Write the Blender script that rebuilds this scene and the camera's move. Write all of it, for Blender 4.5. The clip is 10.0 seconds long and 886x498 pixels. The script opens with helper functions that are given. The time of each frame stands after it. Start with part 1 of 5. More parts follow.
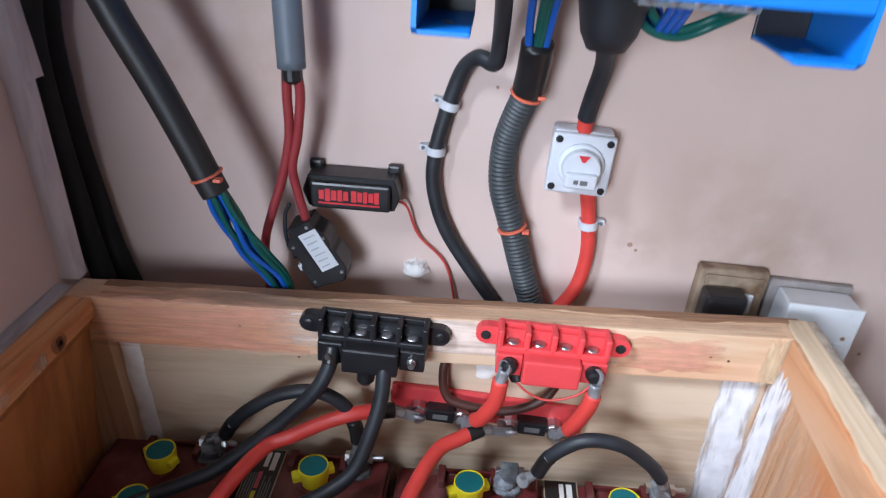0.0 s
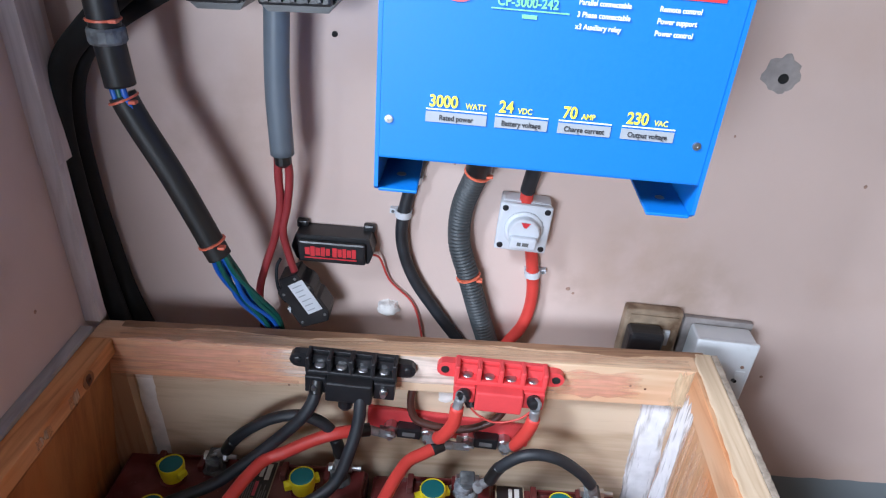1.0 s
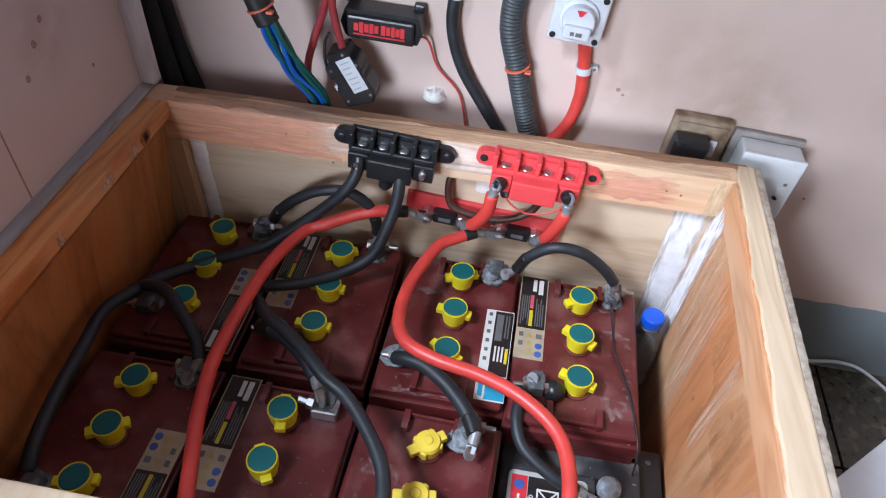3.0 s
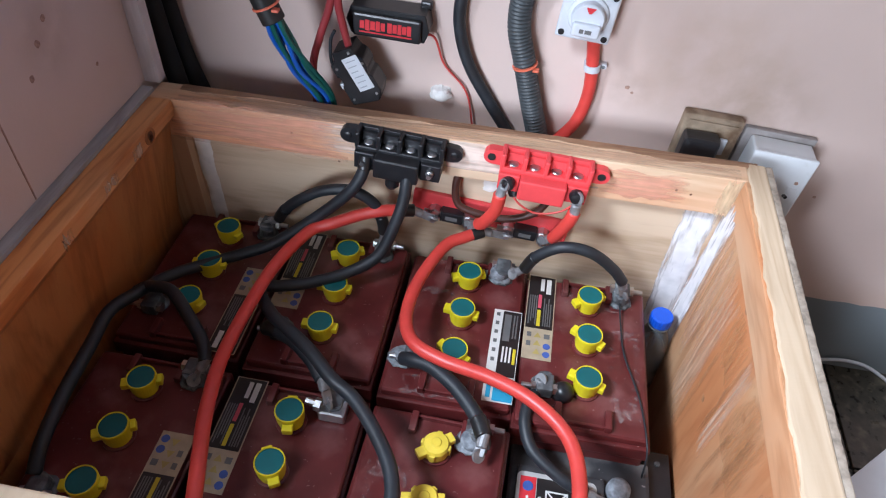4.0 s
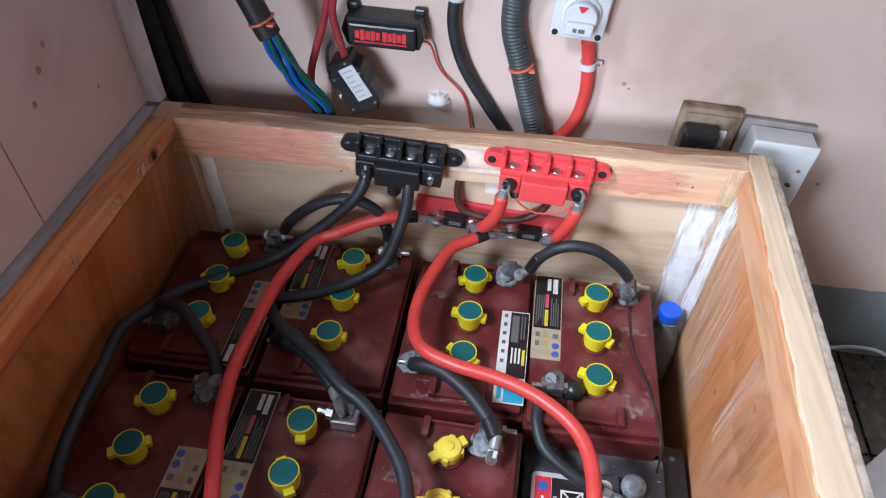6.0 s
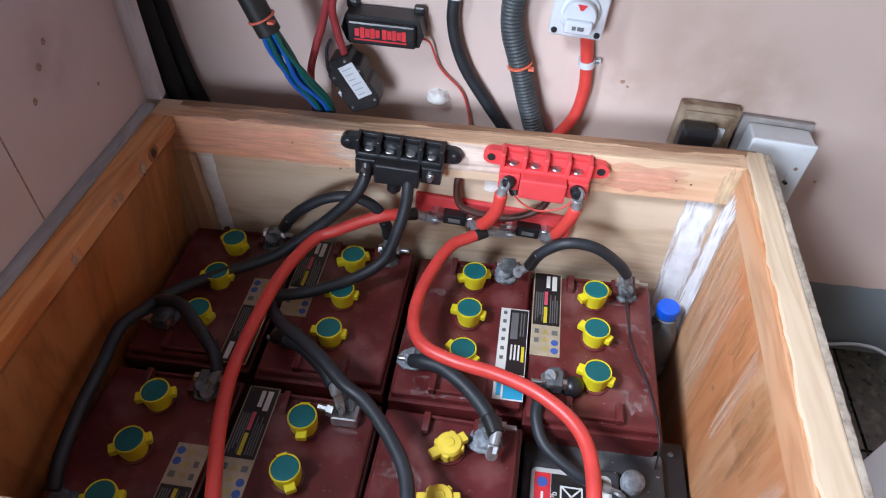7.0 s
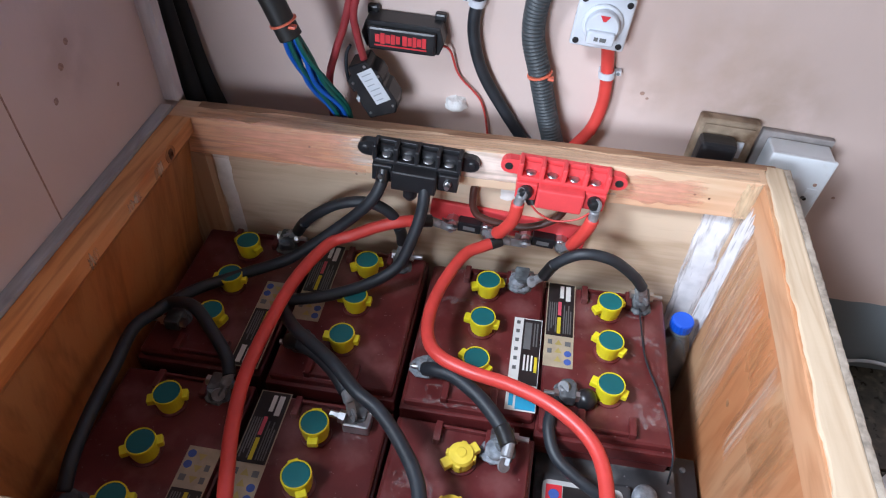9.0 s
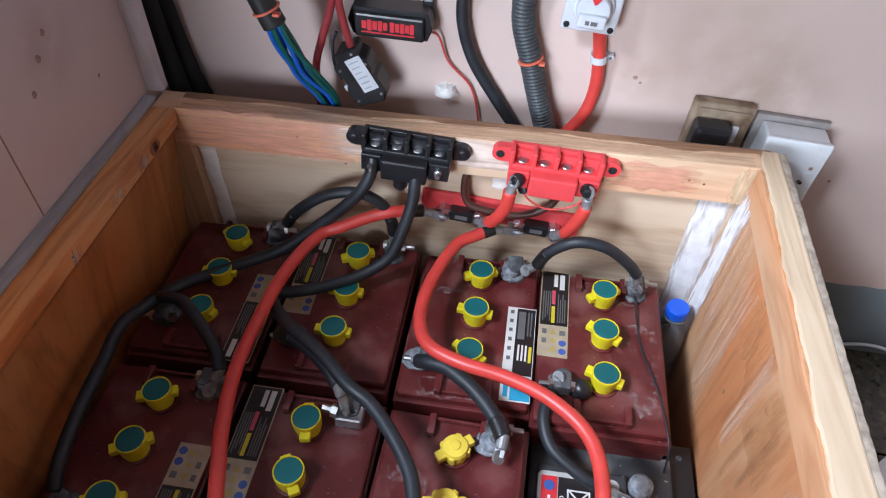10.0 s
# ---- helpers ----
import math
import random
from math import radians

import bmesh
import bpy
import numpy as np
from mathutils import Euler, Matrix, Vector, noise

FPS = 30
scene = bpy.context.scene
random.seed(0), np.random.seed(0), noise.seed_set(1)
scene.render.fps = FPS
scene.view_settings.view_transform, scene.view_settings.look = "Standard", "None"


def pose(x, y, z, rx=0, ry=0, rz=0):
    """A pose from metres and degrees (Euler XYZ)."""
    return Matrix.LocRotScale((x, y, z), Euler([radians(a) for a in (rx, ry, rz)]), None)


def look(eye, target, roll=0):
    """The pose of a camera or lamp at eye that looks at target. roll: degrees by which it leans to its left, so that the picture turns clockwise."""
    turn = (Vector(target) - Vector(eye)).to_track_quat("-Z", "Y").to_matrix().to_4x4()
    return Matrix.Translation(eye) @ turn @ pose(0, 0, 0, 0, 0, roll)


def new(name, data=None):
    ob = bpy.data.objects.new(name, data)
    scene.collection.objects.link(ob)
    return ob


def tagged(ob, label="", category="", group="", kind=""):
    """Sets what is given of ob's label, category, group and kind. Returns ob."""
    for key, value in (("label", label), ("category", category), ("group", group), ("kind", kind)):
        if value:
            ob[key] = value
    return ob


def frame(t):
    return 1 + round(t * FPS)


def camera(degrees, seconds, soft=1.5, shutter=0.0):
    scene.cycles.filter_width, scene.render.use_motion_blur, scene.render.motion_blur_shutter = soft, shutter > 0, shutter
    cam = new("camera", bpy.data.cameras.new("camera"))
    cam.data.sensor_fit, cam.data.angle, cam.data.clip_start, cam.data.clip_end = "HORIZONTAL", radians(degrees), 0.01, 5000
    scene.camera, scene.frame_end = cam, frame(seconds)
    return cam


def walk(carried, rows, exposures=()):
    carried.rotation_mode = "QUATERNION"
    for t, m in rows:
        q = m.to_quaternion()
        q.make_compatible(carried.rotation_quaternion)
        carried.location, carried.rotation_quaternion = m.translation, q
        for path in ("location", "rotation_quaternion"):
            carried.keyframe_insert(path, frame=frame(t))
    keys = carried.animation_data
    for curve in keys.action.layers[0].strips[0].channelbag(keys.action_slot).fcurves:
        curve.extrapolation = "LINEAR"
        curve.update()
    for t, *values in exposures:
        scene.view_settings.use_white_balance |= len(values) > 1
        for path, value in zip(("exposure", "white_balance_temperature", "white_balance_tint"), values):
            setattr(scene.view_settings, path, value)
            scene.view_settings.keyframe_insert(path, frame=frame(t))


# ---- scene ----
cam = camera(66.0, 10.0, 1.15, 0.35)
PATH = [
    (0, (0.445, -0.743, 0.946), (0.324, 1.009, -0.011), 1.2),
    (0.5, (0.448, -0.81, 1.053), (0.33, 0.912, 0.041), 4.0),
    (1, (0.471, -0.831, 1.094), (0.403, 0.9, 0.096), 1.9),
    (1.5, (0.467, -0.832, 1.071), (0.338, 0.746, -0.15), 2.6),
    (2, (0.479, -0.859, 1.067), (0.332, 0.605, -0.288), 4.6),
    (2.5, (0.486, -0.867, 1.069), (0.327, 0.583, -0.298), 4.9),
    (2.7, (0.495, -0.872, 1.06), (0.327, 0.557, -0.329), 4.3),
    (4, (0.485, -0.86, 1.06), (0.312, 0.54, -0.358), 3.9),
    (4.5, (0.484, -0.861, 1.057), (0.297, 0.534, -0.364), 2.3),
    (5, (0.488, -0.865, 1.062), (0.286, 0.548, -0.338), 1.7),
    (5.5, (0.493, -0.861, 1.062), (0.284, 0.546, -0.344), 0.6),
    (7, (0.489, -0.868, 1.062), (0.296, 0.539, -0.346), 0.7),
    (7.5, (0.475, -0.866, 1.061), (0.282, 0.541, -0.347), 2.6),
    (8, (0.474, -0.865, 1.063), (0.276, 0.549, -0.338), 1.3),
    (8.5, (0.478, -0.871, 1.066), (0.272, 0.549, -0.327), 1.1),
    (9, (0.473, -0.862, 1.065), (0.267, 0.547, -0.339), 1.7),
    (9.5, (0.478, -0.854, 1.061), (0.273, 0.541, -0.357), 1.3),
    (10, (0.477, -0.847, 1.06), (0.287, 0.534, -0.374), 1.2),
]
walk(cam, [(t, look(eye, target, roll)) for t, eye, target, roll in PATH], [(0.0, 0.0), (1.0, 0.0), (2.0, 0.1), (10.0, 0.1)])

# ---------------- light ----------------
world = bpy.data.worlds.new("World")
scene.world = world
world.use_nodes = True
wn = world.node_tree.nodes
sky = wn.new("ShaderNodeTexSky")
sky.sky_type, sky.sun_disc = "NISHITA", False
sky.sun_elevation, sky.sun_rotation = radians(35), radians(250)
world.node_tree.links.new(sky.outputs[0], wn["Background"].inputs[0])
wn["Background"].inputs[1].default_value = 0.06


def area(name, m, sx, sy, power, color):
    d = bpy.data.lights.new(name, "AREA")
    d.shape, d.size, d.size_y, d.energy, d.color = "RECTANGLE", sx, sy, power, color
    ob = new(name, d)
    ob.matrix_world = m
    return ob


area("window_daylight", look((-0.97, -1.5, 2.5), (0.5, -0.3, 0.3)), 0.8, 0.6, 156, (0.755, 0.87, 1.045))
area("doorway_daylight", look((-0.42, -2.95, 1.05), (0.15, 0.0, 0.7)), 0.75, 1.0, 88, (0.755, 0.87, 1.045))


# ---------------- materials ----------------
def mat(name, base, rough=0.5, metal=0.0, vary=0.12, scale=40.0, bump=0.1, stain=None, stain_scale=6.0, stain_at=0.55, coat=0.0, per_object=0.0, speck=None):
    m = bpy.data.materials.new(name)
    m.use_nodes = True
    nt = m.node_tree
    n, l = nt.nodes, nt.links
    b = n["Principled BSDF"]
    b.inputs["Roughness"].default_value, b.inputs["Metallic"].default_value = rough, metal
    b.inputs["Coat Weight"].default_value = coat
    tc = n.new("ShaderNodeTexCoord")
    n1 = n.new("ShaderNodeTexNoise")
    n1.inputs["Scale"].default_value, n1.inputs["Detail"].default_value = scale, 6
    l.new(tc.outputs["Object"], n1.inputs["Vector"])
    r = n.new("ShaderNodeValToRGB")
    lo = [max(0, c * (1 - vary)) for c in base]
    hi = [min(1, c * (1 + vary)) for c in base]
    r.color_ramp.elements[0].color, r.color_ramp.elements[1].color = (*lo, 1), (*hi, 1)
    r.color_ramp.elements[0].position, r.color_ramp.elements[1].position = 0.3, 0.7
    l.new(n1.outputs["Fac"], r.inputs[0])
    out = r.outputs[0]
    if stain:
        n2 = n.new("ShaderNodeTexNoise")
        n2.inputs["Scale"].default_value, n2.inputs["Detail"].default_value = stain_scale, 8
        l.new(tc.outputs["Object"], n2.inputs["Vector"])
        r2 = n.new("ShaderNodeValToRGB")
        r2.color_ramp.elements[0].position, r2.color_ramp.elements[1].position = stain_at, stain_at + 0.2
        l.new(n2.outputs["Fac"], r2.inputs[0])
        mx = n.new("ShaderNodeMix")
        mx.data_type = "RGBA"
        l.new(r2.outputs[0], mx.inputs[0])
        l.new(out, mx.inputs[6])
        mx.inputs[7].default_value = (*stain, 1)
        out = mx.outputs[2]
    if speck:
        n3 = n.new("ShaderNodeTexNoise")
        n3.inputs["Scale"].default_value, n3.inputs["Detail"].default_value = 170, 5
        l.new(tc.outputs["Object"], n3.inputs["Vector"])
        r3 = n.new("ShaderNodeValToRGB")
        r3.color_ramp.elements[0].position, r3.color_ramp.elements[1].position = 0.69, 0.77
        l.new(n3.outputs["Fac"], r3.inputs[0])
        mx3 = n.new("ShaderNodeMix")
        mx3.data_type = "RGBA"
        l.new(r3.outputs[0], mx3.inputs[0])
        l.new(out, mx3.inputs[6])
        mx3.inputs[7].default_value = (*speck, 1)
        out = mx3.outputs[2]
    if per_object:
        oi = n.new("ShaderNodeObjectInfo")
        hs = n.new("ShaderNodeHueSaturation")
        mr = n.new("ShaderNodeMapRange")
        mr.inputs["To Min"].default_value, mr.inputs["To Max"].default_value = 1 - per_object, 1 + per_object
        l.new(oi.outputs["Random"], mr.inputs["Value"])
        l.new(mr.outputs[0], hs.inputs["Value"])
        l.new(out, hs.inputs["Color"])
        out = hs.outputs[0]
    l.new(out, b.inputs["Base Color"])
    if bump:
        bp = n.new("ShaderNodeBump")
        bp.inputs["Strength"].default_value, bp.inputs["Distance"].default_value = bump, 0.002
        l.new(n1.outputs["Fac"], bp.inputs["Height"])
        l.new(bp.outputs[0], b.inputs["Normal"])
    rr = n.new("ShaderNodeMapRange")
    rr.inputs["To Min"].default_value, rr.inputs["To Max"].default_value = max(0.02, rough - 0.12), min(1, rough + 0.12)
    l.new(n1.outputs["Fac"], rr.inputs["Value"])
    l.new(rr.outputs[0], b.inputs["Roughness"])
    return m


def wood(name, light, dark, axis, rings=14.0, red=None, red_at=0.55, rough=0.6):
    """Sawn timber: long grain along one axis, with a reddish stain in patches."""
    m = bpy.data.materials.new(name)
    m.use_nodes = True
    nt = m.node_tree
    n, l = nt.nodes, nt.links
    b = n["Principled BSDF"]
    tc = n.new("ShaderNodeTexCoord")
    mp = n.new("ShaderNodeMapping")
    mp.inputs["Scale"].default_value = [0.10 if a == axis else 1.0 for a in "xyz"]
    l.new(tc.outputs["Object"], mp.inputs["Vector"])
    n1 = n.new("ShaderNodeTexNoise")
    n1.inputs["Scale"].default_value, n1.inputs["Detail"].default_value, n1.inputs["Distortion"].default_value = rings, 3, 1.4
    l.new(mp.outputs[0], n1.inputs["Vector"])
    wv = n.new("ShaderNodeMath")
    wv.operation = "MULTIPLY"
    wv.inputs[1].default_value = 9.0
    l.new(n1.outputs["Fac"], wv.inputs[0])
    fr = n.new("ShaderNodeMath")
    fr.operation = "PINGPONG"
    fr.inputs[1].default_value = 1.0
    l.new(wv.outputs[0], fr.inputs[0])
    fine = n.new("ShaderNodeTexNoise")
    fine.inputs["Scale"].default_value, fine.inputs["Detail"].default_value = 180, 4
    l.new(mp.outputs[0], fine.inputs["Vector"])
    mixf = n.new("ShaderNodeMix")
    mixf.inputs[0].default_value = 0.55
    l.new(fr.outputs[0], mixf.inputs[2])
    l.new(fine.outputs["Fac"], mixf.inputs[3])
    r = n.new("ShaderNodeValToRGB")
    r.color_ramp.elements[0].color, r.color_ramp.elements[1].color = (*dark, 1), (*light, 1)
    r.color_ramp.elements[0].position, r.color_ramp.elements[1].position = 0.15, 0.6
    l.new(mixf.outputs[0], r.inputs[0])
    out = r.outputs[0]
    if red:
        n2 = n.new("ShaderNodeTexNoise")
        n2.inputs["Scale"].default_value, n2.inputs["Detail"].default_value = 5.0, 5
        mp2 = n.new("ShaderNodeMapping")
        mp2.inputs["Scale"].default_value = [0.35 if a == axis else 1.0 for a in "xyz"]
        l.new(tc.outputs["Object"], mp2.inputs["Vector"])
        l.new(mp2.outputs[0], n2.inputs["Vector"])
        r2 = n.new("ShaderNodeValToRGB")
        r2.color_ramp.elements[0].position, r2.color_ramp.elements[1].position = red_at - 0.08, red_at + 0.1
        l.new(n2.outputs["Fac"], r2.inputs[0])
        mx = n.new("ShaderNodeMix")
        mx.data_type, mx.blend_type = "RGBA", "MULTIPLY"
        l.new(r2.outputs[0], mx.inputs[0])
        l.new(out, mx.inputs[6])
        mx.inputs[7].default_value = (*red, 1)
        out = mx.outputs[2]
    l.new(out, b.inputs["Base Color"])
    b.inputs["Roughness"].default_value = rough
    bp = n.new("ShaderNodeBump")
    bp.inputs["Strength"].default_value, bp.inputs["Distance"].default_value = 0.25, 0.001
    l.new(mixf.outputs[0], bp.inputs["Height"])
    l.new(bp.outputs[0], b.inputs["Normal"])
    return m


def wall_paint(name, paint, dado, split, brown_spots=()):
    """Matt emulsion with faint roller marks and rubbed stains; a darker painted dado below the split height."""
    m = mat(name, paint, 0.62, vary=0.05, scale=5, bump=0.0, stain=tuple(c * s for c, s in zip(paint, (0.9, 0.84, 0.78))), stain_scale=3.0, stain_at=0.56)
    nt = m.node_tree
    n, l = nt.nodes, nt.links
    b = n["Principled BSDF"]
    src = b.inputs["Base Color"].links[0].from_socket
    tc = n.new("ShaderNodeTexCoord")
    sx = n.new("ShaderNodeSeparateXYZ")
    l.new(tc.outputs["Object"], sx.inputs[0])
    wob = n.new("ShaderNodeTexNoise")
    wob.inputs["Scale"].default_value = 25
    l.new(tc.outputs["Object"], wob.inputs["Vector"])
    ad = n.new("ShaderNodeMath")
    ad.operation = "MULTIPLY_ADD"
    ad.inputs[1].default_value = 0.008
    l.new(wob.outputs["Fac"], ad.inputs[0])
    l.new(sx.outputs[2], ad.inputs[2])
    gt = n.new("ShaderNodeMath")
    gt.operation = "LESS_THAN"
    gt.inputs[1].default_value = split
    l.new(ad.outputs[0], gt.inputs[0])
    mx = n.new("ShaderNodeMix")
    mx.data_type = "RGBA"
    l.new(gt.outputs[0], mx.inputs[0])
    l.new(src, mx.inputs[6])
    mx.inputs[7].default_value = (*dado, 1)
    out = mx.outputs[2]
    for at, reach, tone, most in brown_spots:
        dist = n.new("ShaderNodeVectorMath")
        dist.operation = "DISTANCE"
        l.new(tc.outputs["Object"], dist.inputs[0])
        dist.inputs[1].default_value = at
        fade = n.new("ShaderNodeMapRange")
        fade.interpolation_type = "SMOOTHSTEP"
        fade.inputs["From Min"].default_value, fade.inputs["From Max"].default_value = reach * 0.15, reach
        fade.inputs["To Min"].default_value, fade.inputs["To Max"].default_value = most, 0.0
        l.new(dist.outputs["Value"], fade.inputs["Value"])
        patch = n.new("ShaderNodeTexNoise")
        patch.inputs["Scale"].default_value, patch.inputs["Detail"].default_value = 22, 7
        l.new(tc.outputs["Object"], patch.inputs["Vector"])
        pr = n.new("ShaderNodeMapRange")
        pr.inputs["From Min"].default_value, pr.inputs["From Max"].default_value = 0.35, 0.62
        l.new(patch.outputs["Fac"], pr.inputs["Value"])
        both = n.new("ShaderNodeMath")
        both.operation = "MULTIPLY"
        l.new(fade.outputs[0], both.inputs[0])
        l.new(pr.outputs[0], both.inputs[1])
        dirty = n.new("ShaderNodeMix")
        dirty.data_type = "RGBA"
        l.new(both.outputs[0], dirty.inputs[0])
        l.new(out, dirty.inputs[6])
        dirty.inputs[7].default_value = (*tone, 1)
        out = dirty.outputs[2]
    l.new(out, b.inputs["Base Color"])
    gr = n.new("ShaderNodeTexNoise")
    gr.inputs["Scale"].default_value, gr.inputs["Detail"].default_value = 90, 5
    l.new(tc.outputs["Object"], gr.inputs["Vector"])
    bp = n.new("ShaderNodeBump")
    bp.inputs["Strength"].default_value, bp.inputs["Distance"].default_value = 0.18, 0.002
    l.new(gr.outputs["Fac"], bp.inputs["Height"])
    l.new(bp.outputs[0], b.inputs["Normal"])
    return m


# First four spots are smudges; the last browns the wall behind the slanting conduit.
PLASTER = wall_paint("pink_beige_emulsion", (0.61, 0.47, 0.42), (0.18, 0.205, 0.22), 0.215, (((0.80, 0.0, 0.545), 0.11, (0.33, 0.23, 0.16), 0.4), ((0.72, 0.0, 0.60), 0.15, (0.46, 0.33, 0.24), 0.4), ((0.62, 0.0, 0.56), 0.05, (0.42, 0.3, 0.25), 0.6), ((-0.05, -0.24, 0.67), 0.07, (0.4, 0.28, 0.23), 0.5), ((0.15, 0.0, 0.78), 0.16, (0.45, 0.32, 0.25), 0.5)))
# Tone of the unseen room walls, kept dark to cut bounce light.
LOW_BOUNCE = mat("low_bounce_plaster", (0.13, 0.12, 0.11), 0.8, vary=0.05, scale=8)
# Right wall is out of view; its pink reflects warm fill onto the partition.
BOUNCE_WALL = mat("pink_bounce_paint", (0.46, 0.34, 0.26), 0.75, vary=0.06, scale=6)
# Unseen ceiling, greyed so that less fill comes down into the box.
CEIL = mat("ceiling_low_bounce", (0.27, 0.265, 0.26), 0.85, vary=0.04, scale=12)
TRIM = wood("grey_weathered_batten", (0.42, 0.4, 0.39), (0.25, 0.23, 0.22), "y", 20)
POST = wood("white_painted_batten", (0.62, 0.57, 0.58), (0.5, 0.45, 0.46), "z", 20)
PINE = wood("pale_pine", (0.69, 0.5, 0.34), (0.56, 0.36, 0.22), "x", 7, (1.0, 0.66, 0.5), 0.52)
PINE_Y = wood("stained_pine", (0.66, 0.37, 0.175), (0.39, 0.175, 0.066), "y", 9, (1.0, 0.6, 0.35), 0.5)
PLY = wood("pale_plywood", (0.68, 0.525, 0.38), (0.5, 0.35, 0.225), "x", 8)
PLY_L = wood("orange_stained_plywood", (0.48, 0.2, 0.07), (0.31, 0.115, 0.036), "z", 8, (1.0, 0.7, 0.5), 0.5)
PLY_R = wood("brushed_stained_plywood", (0.54, 0.305, 0.165), (0.42, 0.205, 0.1), "z", 9, (1.0, 0.72, 0.55), 0.55)
CORNER = wood("brownish_corner_post", (0.5, 0.32, 0.19), (0.36, 0.2, 0.105), "z", 12)
RIM_R = wood("pale_sawn_edge", (0.6, 0.46, 0.32), (0.48, 0.34, 0.22), "y", 14)
RIM_OUT = mat("rough_grey_edge", (0.29, 0.235, 0.185), 0.9, vary=0.35, scale=160, bump=0.6, stain=(0.43, 0.36, 0.29), stain_scale=30, stain_at=0.45)
BAND_R = wood("pinkish_side_batten", (0.58, 0.35, 0.21), (0.46, 0.25, 0.135), "y", 12, (1.0, 0.78, 0.62), 0.52)


def brushed(name, color, axis, grain=(1, 1, 0.09), soft=(0.42, 0.82)):
    """Brushed filler that thins out to bare wood in streaks towards its edges."""
    m = mat(name, color, 0.9, vary=0.1, scale=60, bump=0.4)
    n, l = m.node_tree.nodes, m.node_tree.links
    b, o = n["Principled BSDF"], n["Material Output"]
    tc = n.new("ShaderNodeTexCoord")
    sx = n.new("ShaderNodeSeparateXYZ")
    l.new(tc.outputs["Generated"], sx.inputs[0])
    mp = n.new("ShaderNodeMapping")
    mp.inputs["Scale"].default_value = grain
    l.new(tc.outputs["Object"], mp.inputs["Vector"])
    nz = n.new("ShaderNodeTexNoise")
    nz.inputs["Scale"].default_value, nz.inputs["Detail"].default_value = 130, 6
    l.new(mp.outputs[0], nz.inputs["Vector"])

    def math2(op, a, v):
        q = n.new("ShaderNodeMath")
        q.operation = op
        l.new(a, q.inputs[0])
        if isinstance(v, float):
            q.inputs[1].default_value = v
        else:
            l.new(v, q.inputs[1])
        return q.outputs[0]

    def edge(s):
        return math2("MULTIPLY", math2("ABSOLUTE", math2("SUBTRACT", s, 0.5), 0.0), 2.0)

    e = math2("MAXIMUM", math2("POWER", edge(sx.outputs[axis]), 2.0), math2("POWER", edge(sx.outputs[2]), 4.0))
    f = math2("SUBTRACT", math2("MULTIPLY", nz.outputs["Fac"], 1.7), math2("MULTIPLY", e, 0.6))
    r = n.new("ShaderNodeMapRange")
    r.inputs["From Min"].default_value, r.inputs["From Max"].default_value = soft
    l.new(f, r.inputs["Value"])
    t = n.new("ShaderNodeBsdfTransparent")
    mx = n.new("ShaderNodeMixShader")
    l.new(r.outputs[0], mx.inputs[0])
    l.new(t.outputs[0], mx.inputs[1])
    l.new(b.outputs[0], mx.inputs[2])
    l.new(mx.outputs[0], o.inputs["Surface"])
    return m


WHITEWASH = brushed("white_filler", (0.76, 0.74, 0.75), 0, (1, 1, 0.14), (0.12, 0.62))
GLUE = brushed("dried_glue", (0.82, 0.78, 0.74), 0, soft=(-0.6, 0.2))
WHITEWASH_Y = brushed("white_filler_side", (0.76, 0.74, 0.75), 1, (1, 1, 0.14), (0.12, 0.62))
BLUSH = brushed("pale_pink_wash", (0.68, 0.43, 0.28), 1, (1, 1, 0.05), (0.35, 1.4))
VARNISH = brushed("orange_varnish_stain", (0.56, 0.25, 0.10), 1, (1, 1, 0.12), (0.3, 1.5))
REDSTAIN = brushed("reddish_stain", (0.74, 0.36, 0.25), 0, (0.07, 1, 1), (0.3, 1.3))
TOPSTAIN = brushed("pinkish_top_stain", (0.62, 0.38, 0.25), 0, (0.07, 1, 1), (0.2, 1.2))
SANDED = brushed("sanded_pine", (0.75, 0.61, 0.52), 0, (0.07, 1, 1), (0.2, 0.9))
YELLOWGLUE = brushed("yellowed_glue", (0.62, 0.46, 0.29), 0, (1, 1, 0.2), (0.2, 1.0))
BROWNSTREAK = brushed("brown_varnish_streak", (0.42, 0.2, 0.09), 1, (1, 1, 0.08), (0.45, 1.7))
DUST = brushed("pale_settled_dust", (0.4, 0.33, 0.32), 0, (1, 1, 1), (0.62, 1.9))
STREAK = brushed("pale_brush_streak", (0.74, 0.54, 0.4), 1, (1, 1, 0.06), (0.4, 1.4))
EDGE = wood("dirty_brown_edge", (0.3, 0.16, 0.09), (0.16, 0.075, 0.04), "x", 24)
SIDEKNOT = mat("brown_knot", (0.4, 0.19, 0.09), 0.6, vary=0.4, scale=150)
KNOTRIM = mat("orange_brown_grain", (0.3, 0.11, 0.035), 0.6, vary=0.4, scale=90)
KNOT = mat("dark_knot", (0.09, 0.03, 0.012), 0.6, vary=0.5, scale=120)
MAROON = mat("maroon_battery_plastic", (0.112, 0.0175, 0.0175), 0.36, vary=0.22, scale=30, bump=0.08, stain=(0.22, 0.085, 0.08), stain_scale=14, stain_at=0.55, per_object=0.12, speck=(0.34, 0.25, 0.24))
BLACKCASE = mat("black_battery_plastic", (0.034, 0.034, 0.037), 0.42, vary=0.25, scale=30, bump=0.05, stain=(0.15, 0.145, 0.14), stain_scale=16, stain_at=0.5, speck=(0.3, 0.29, 0.28))
PALEYELLOW = mat("sun_faded_yellow_plastic", (0.74, 0.55, 0.06), 0.5, vary=0.08, scale=60, bump=0.05)
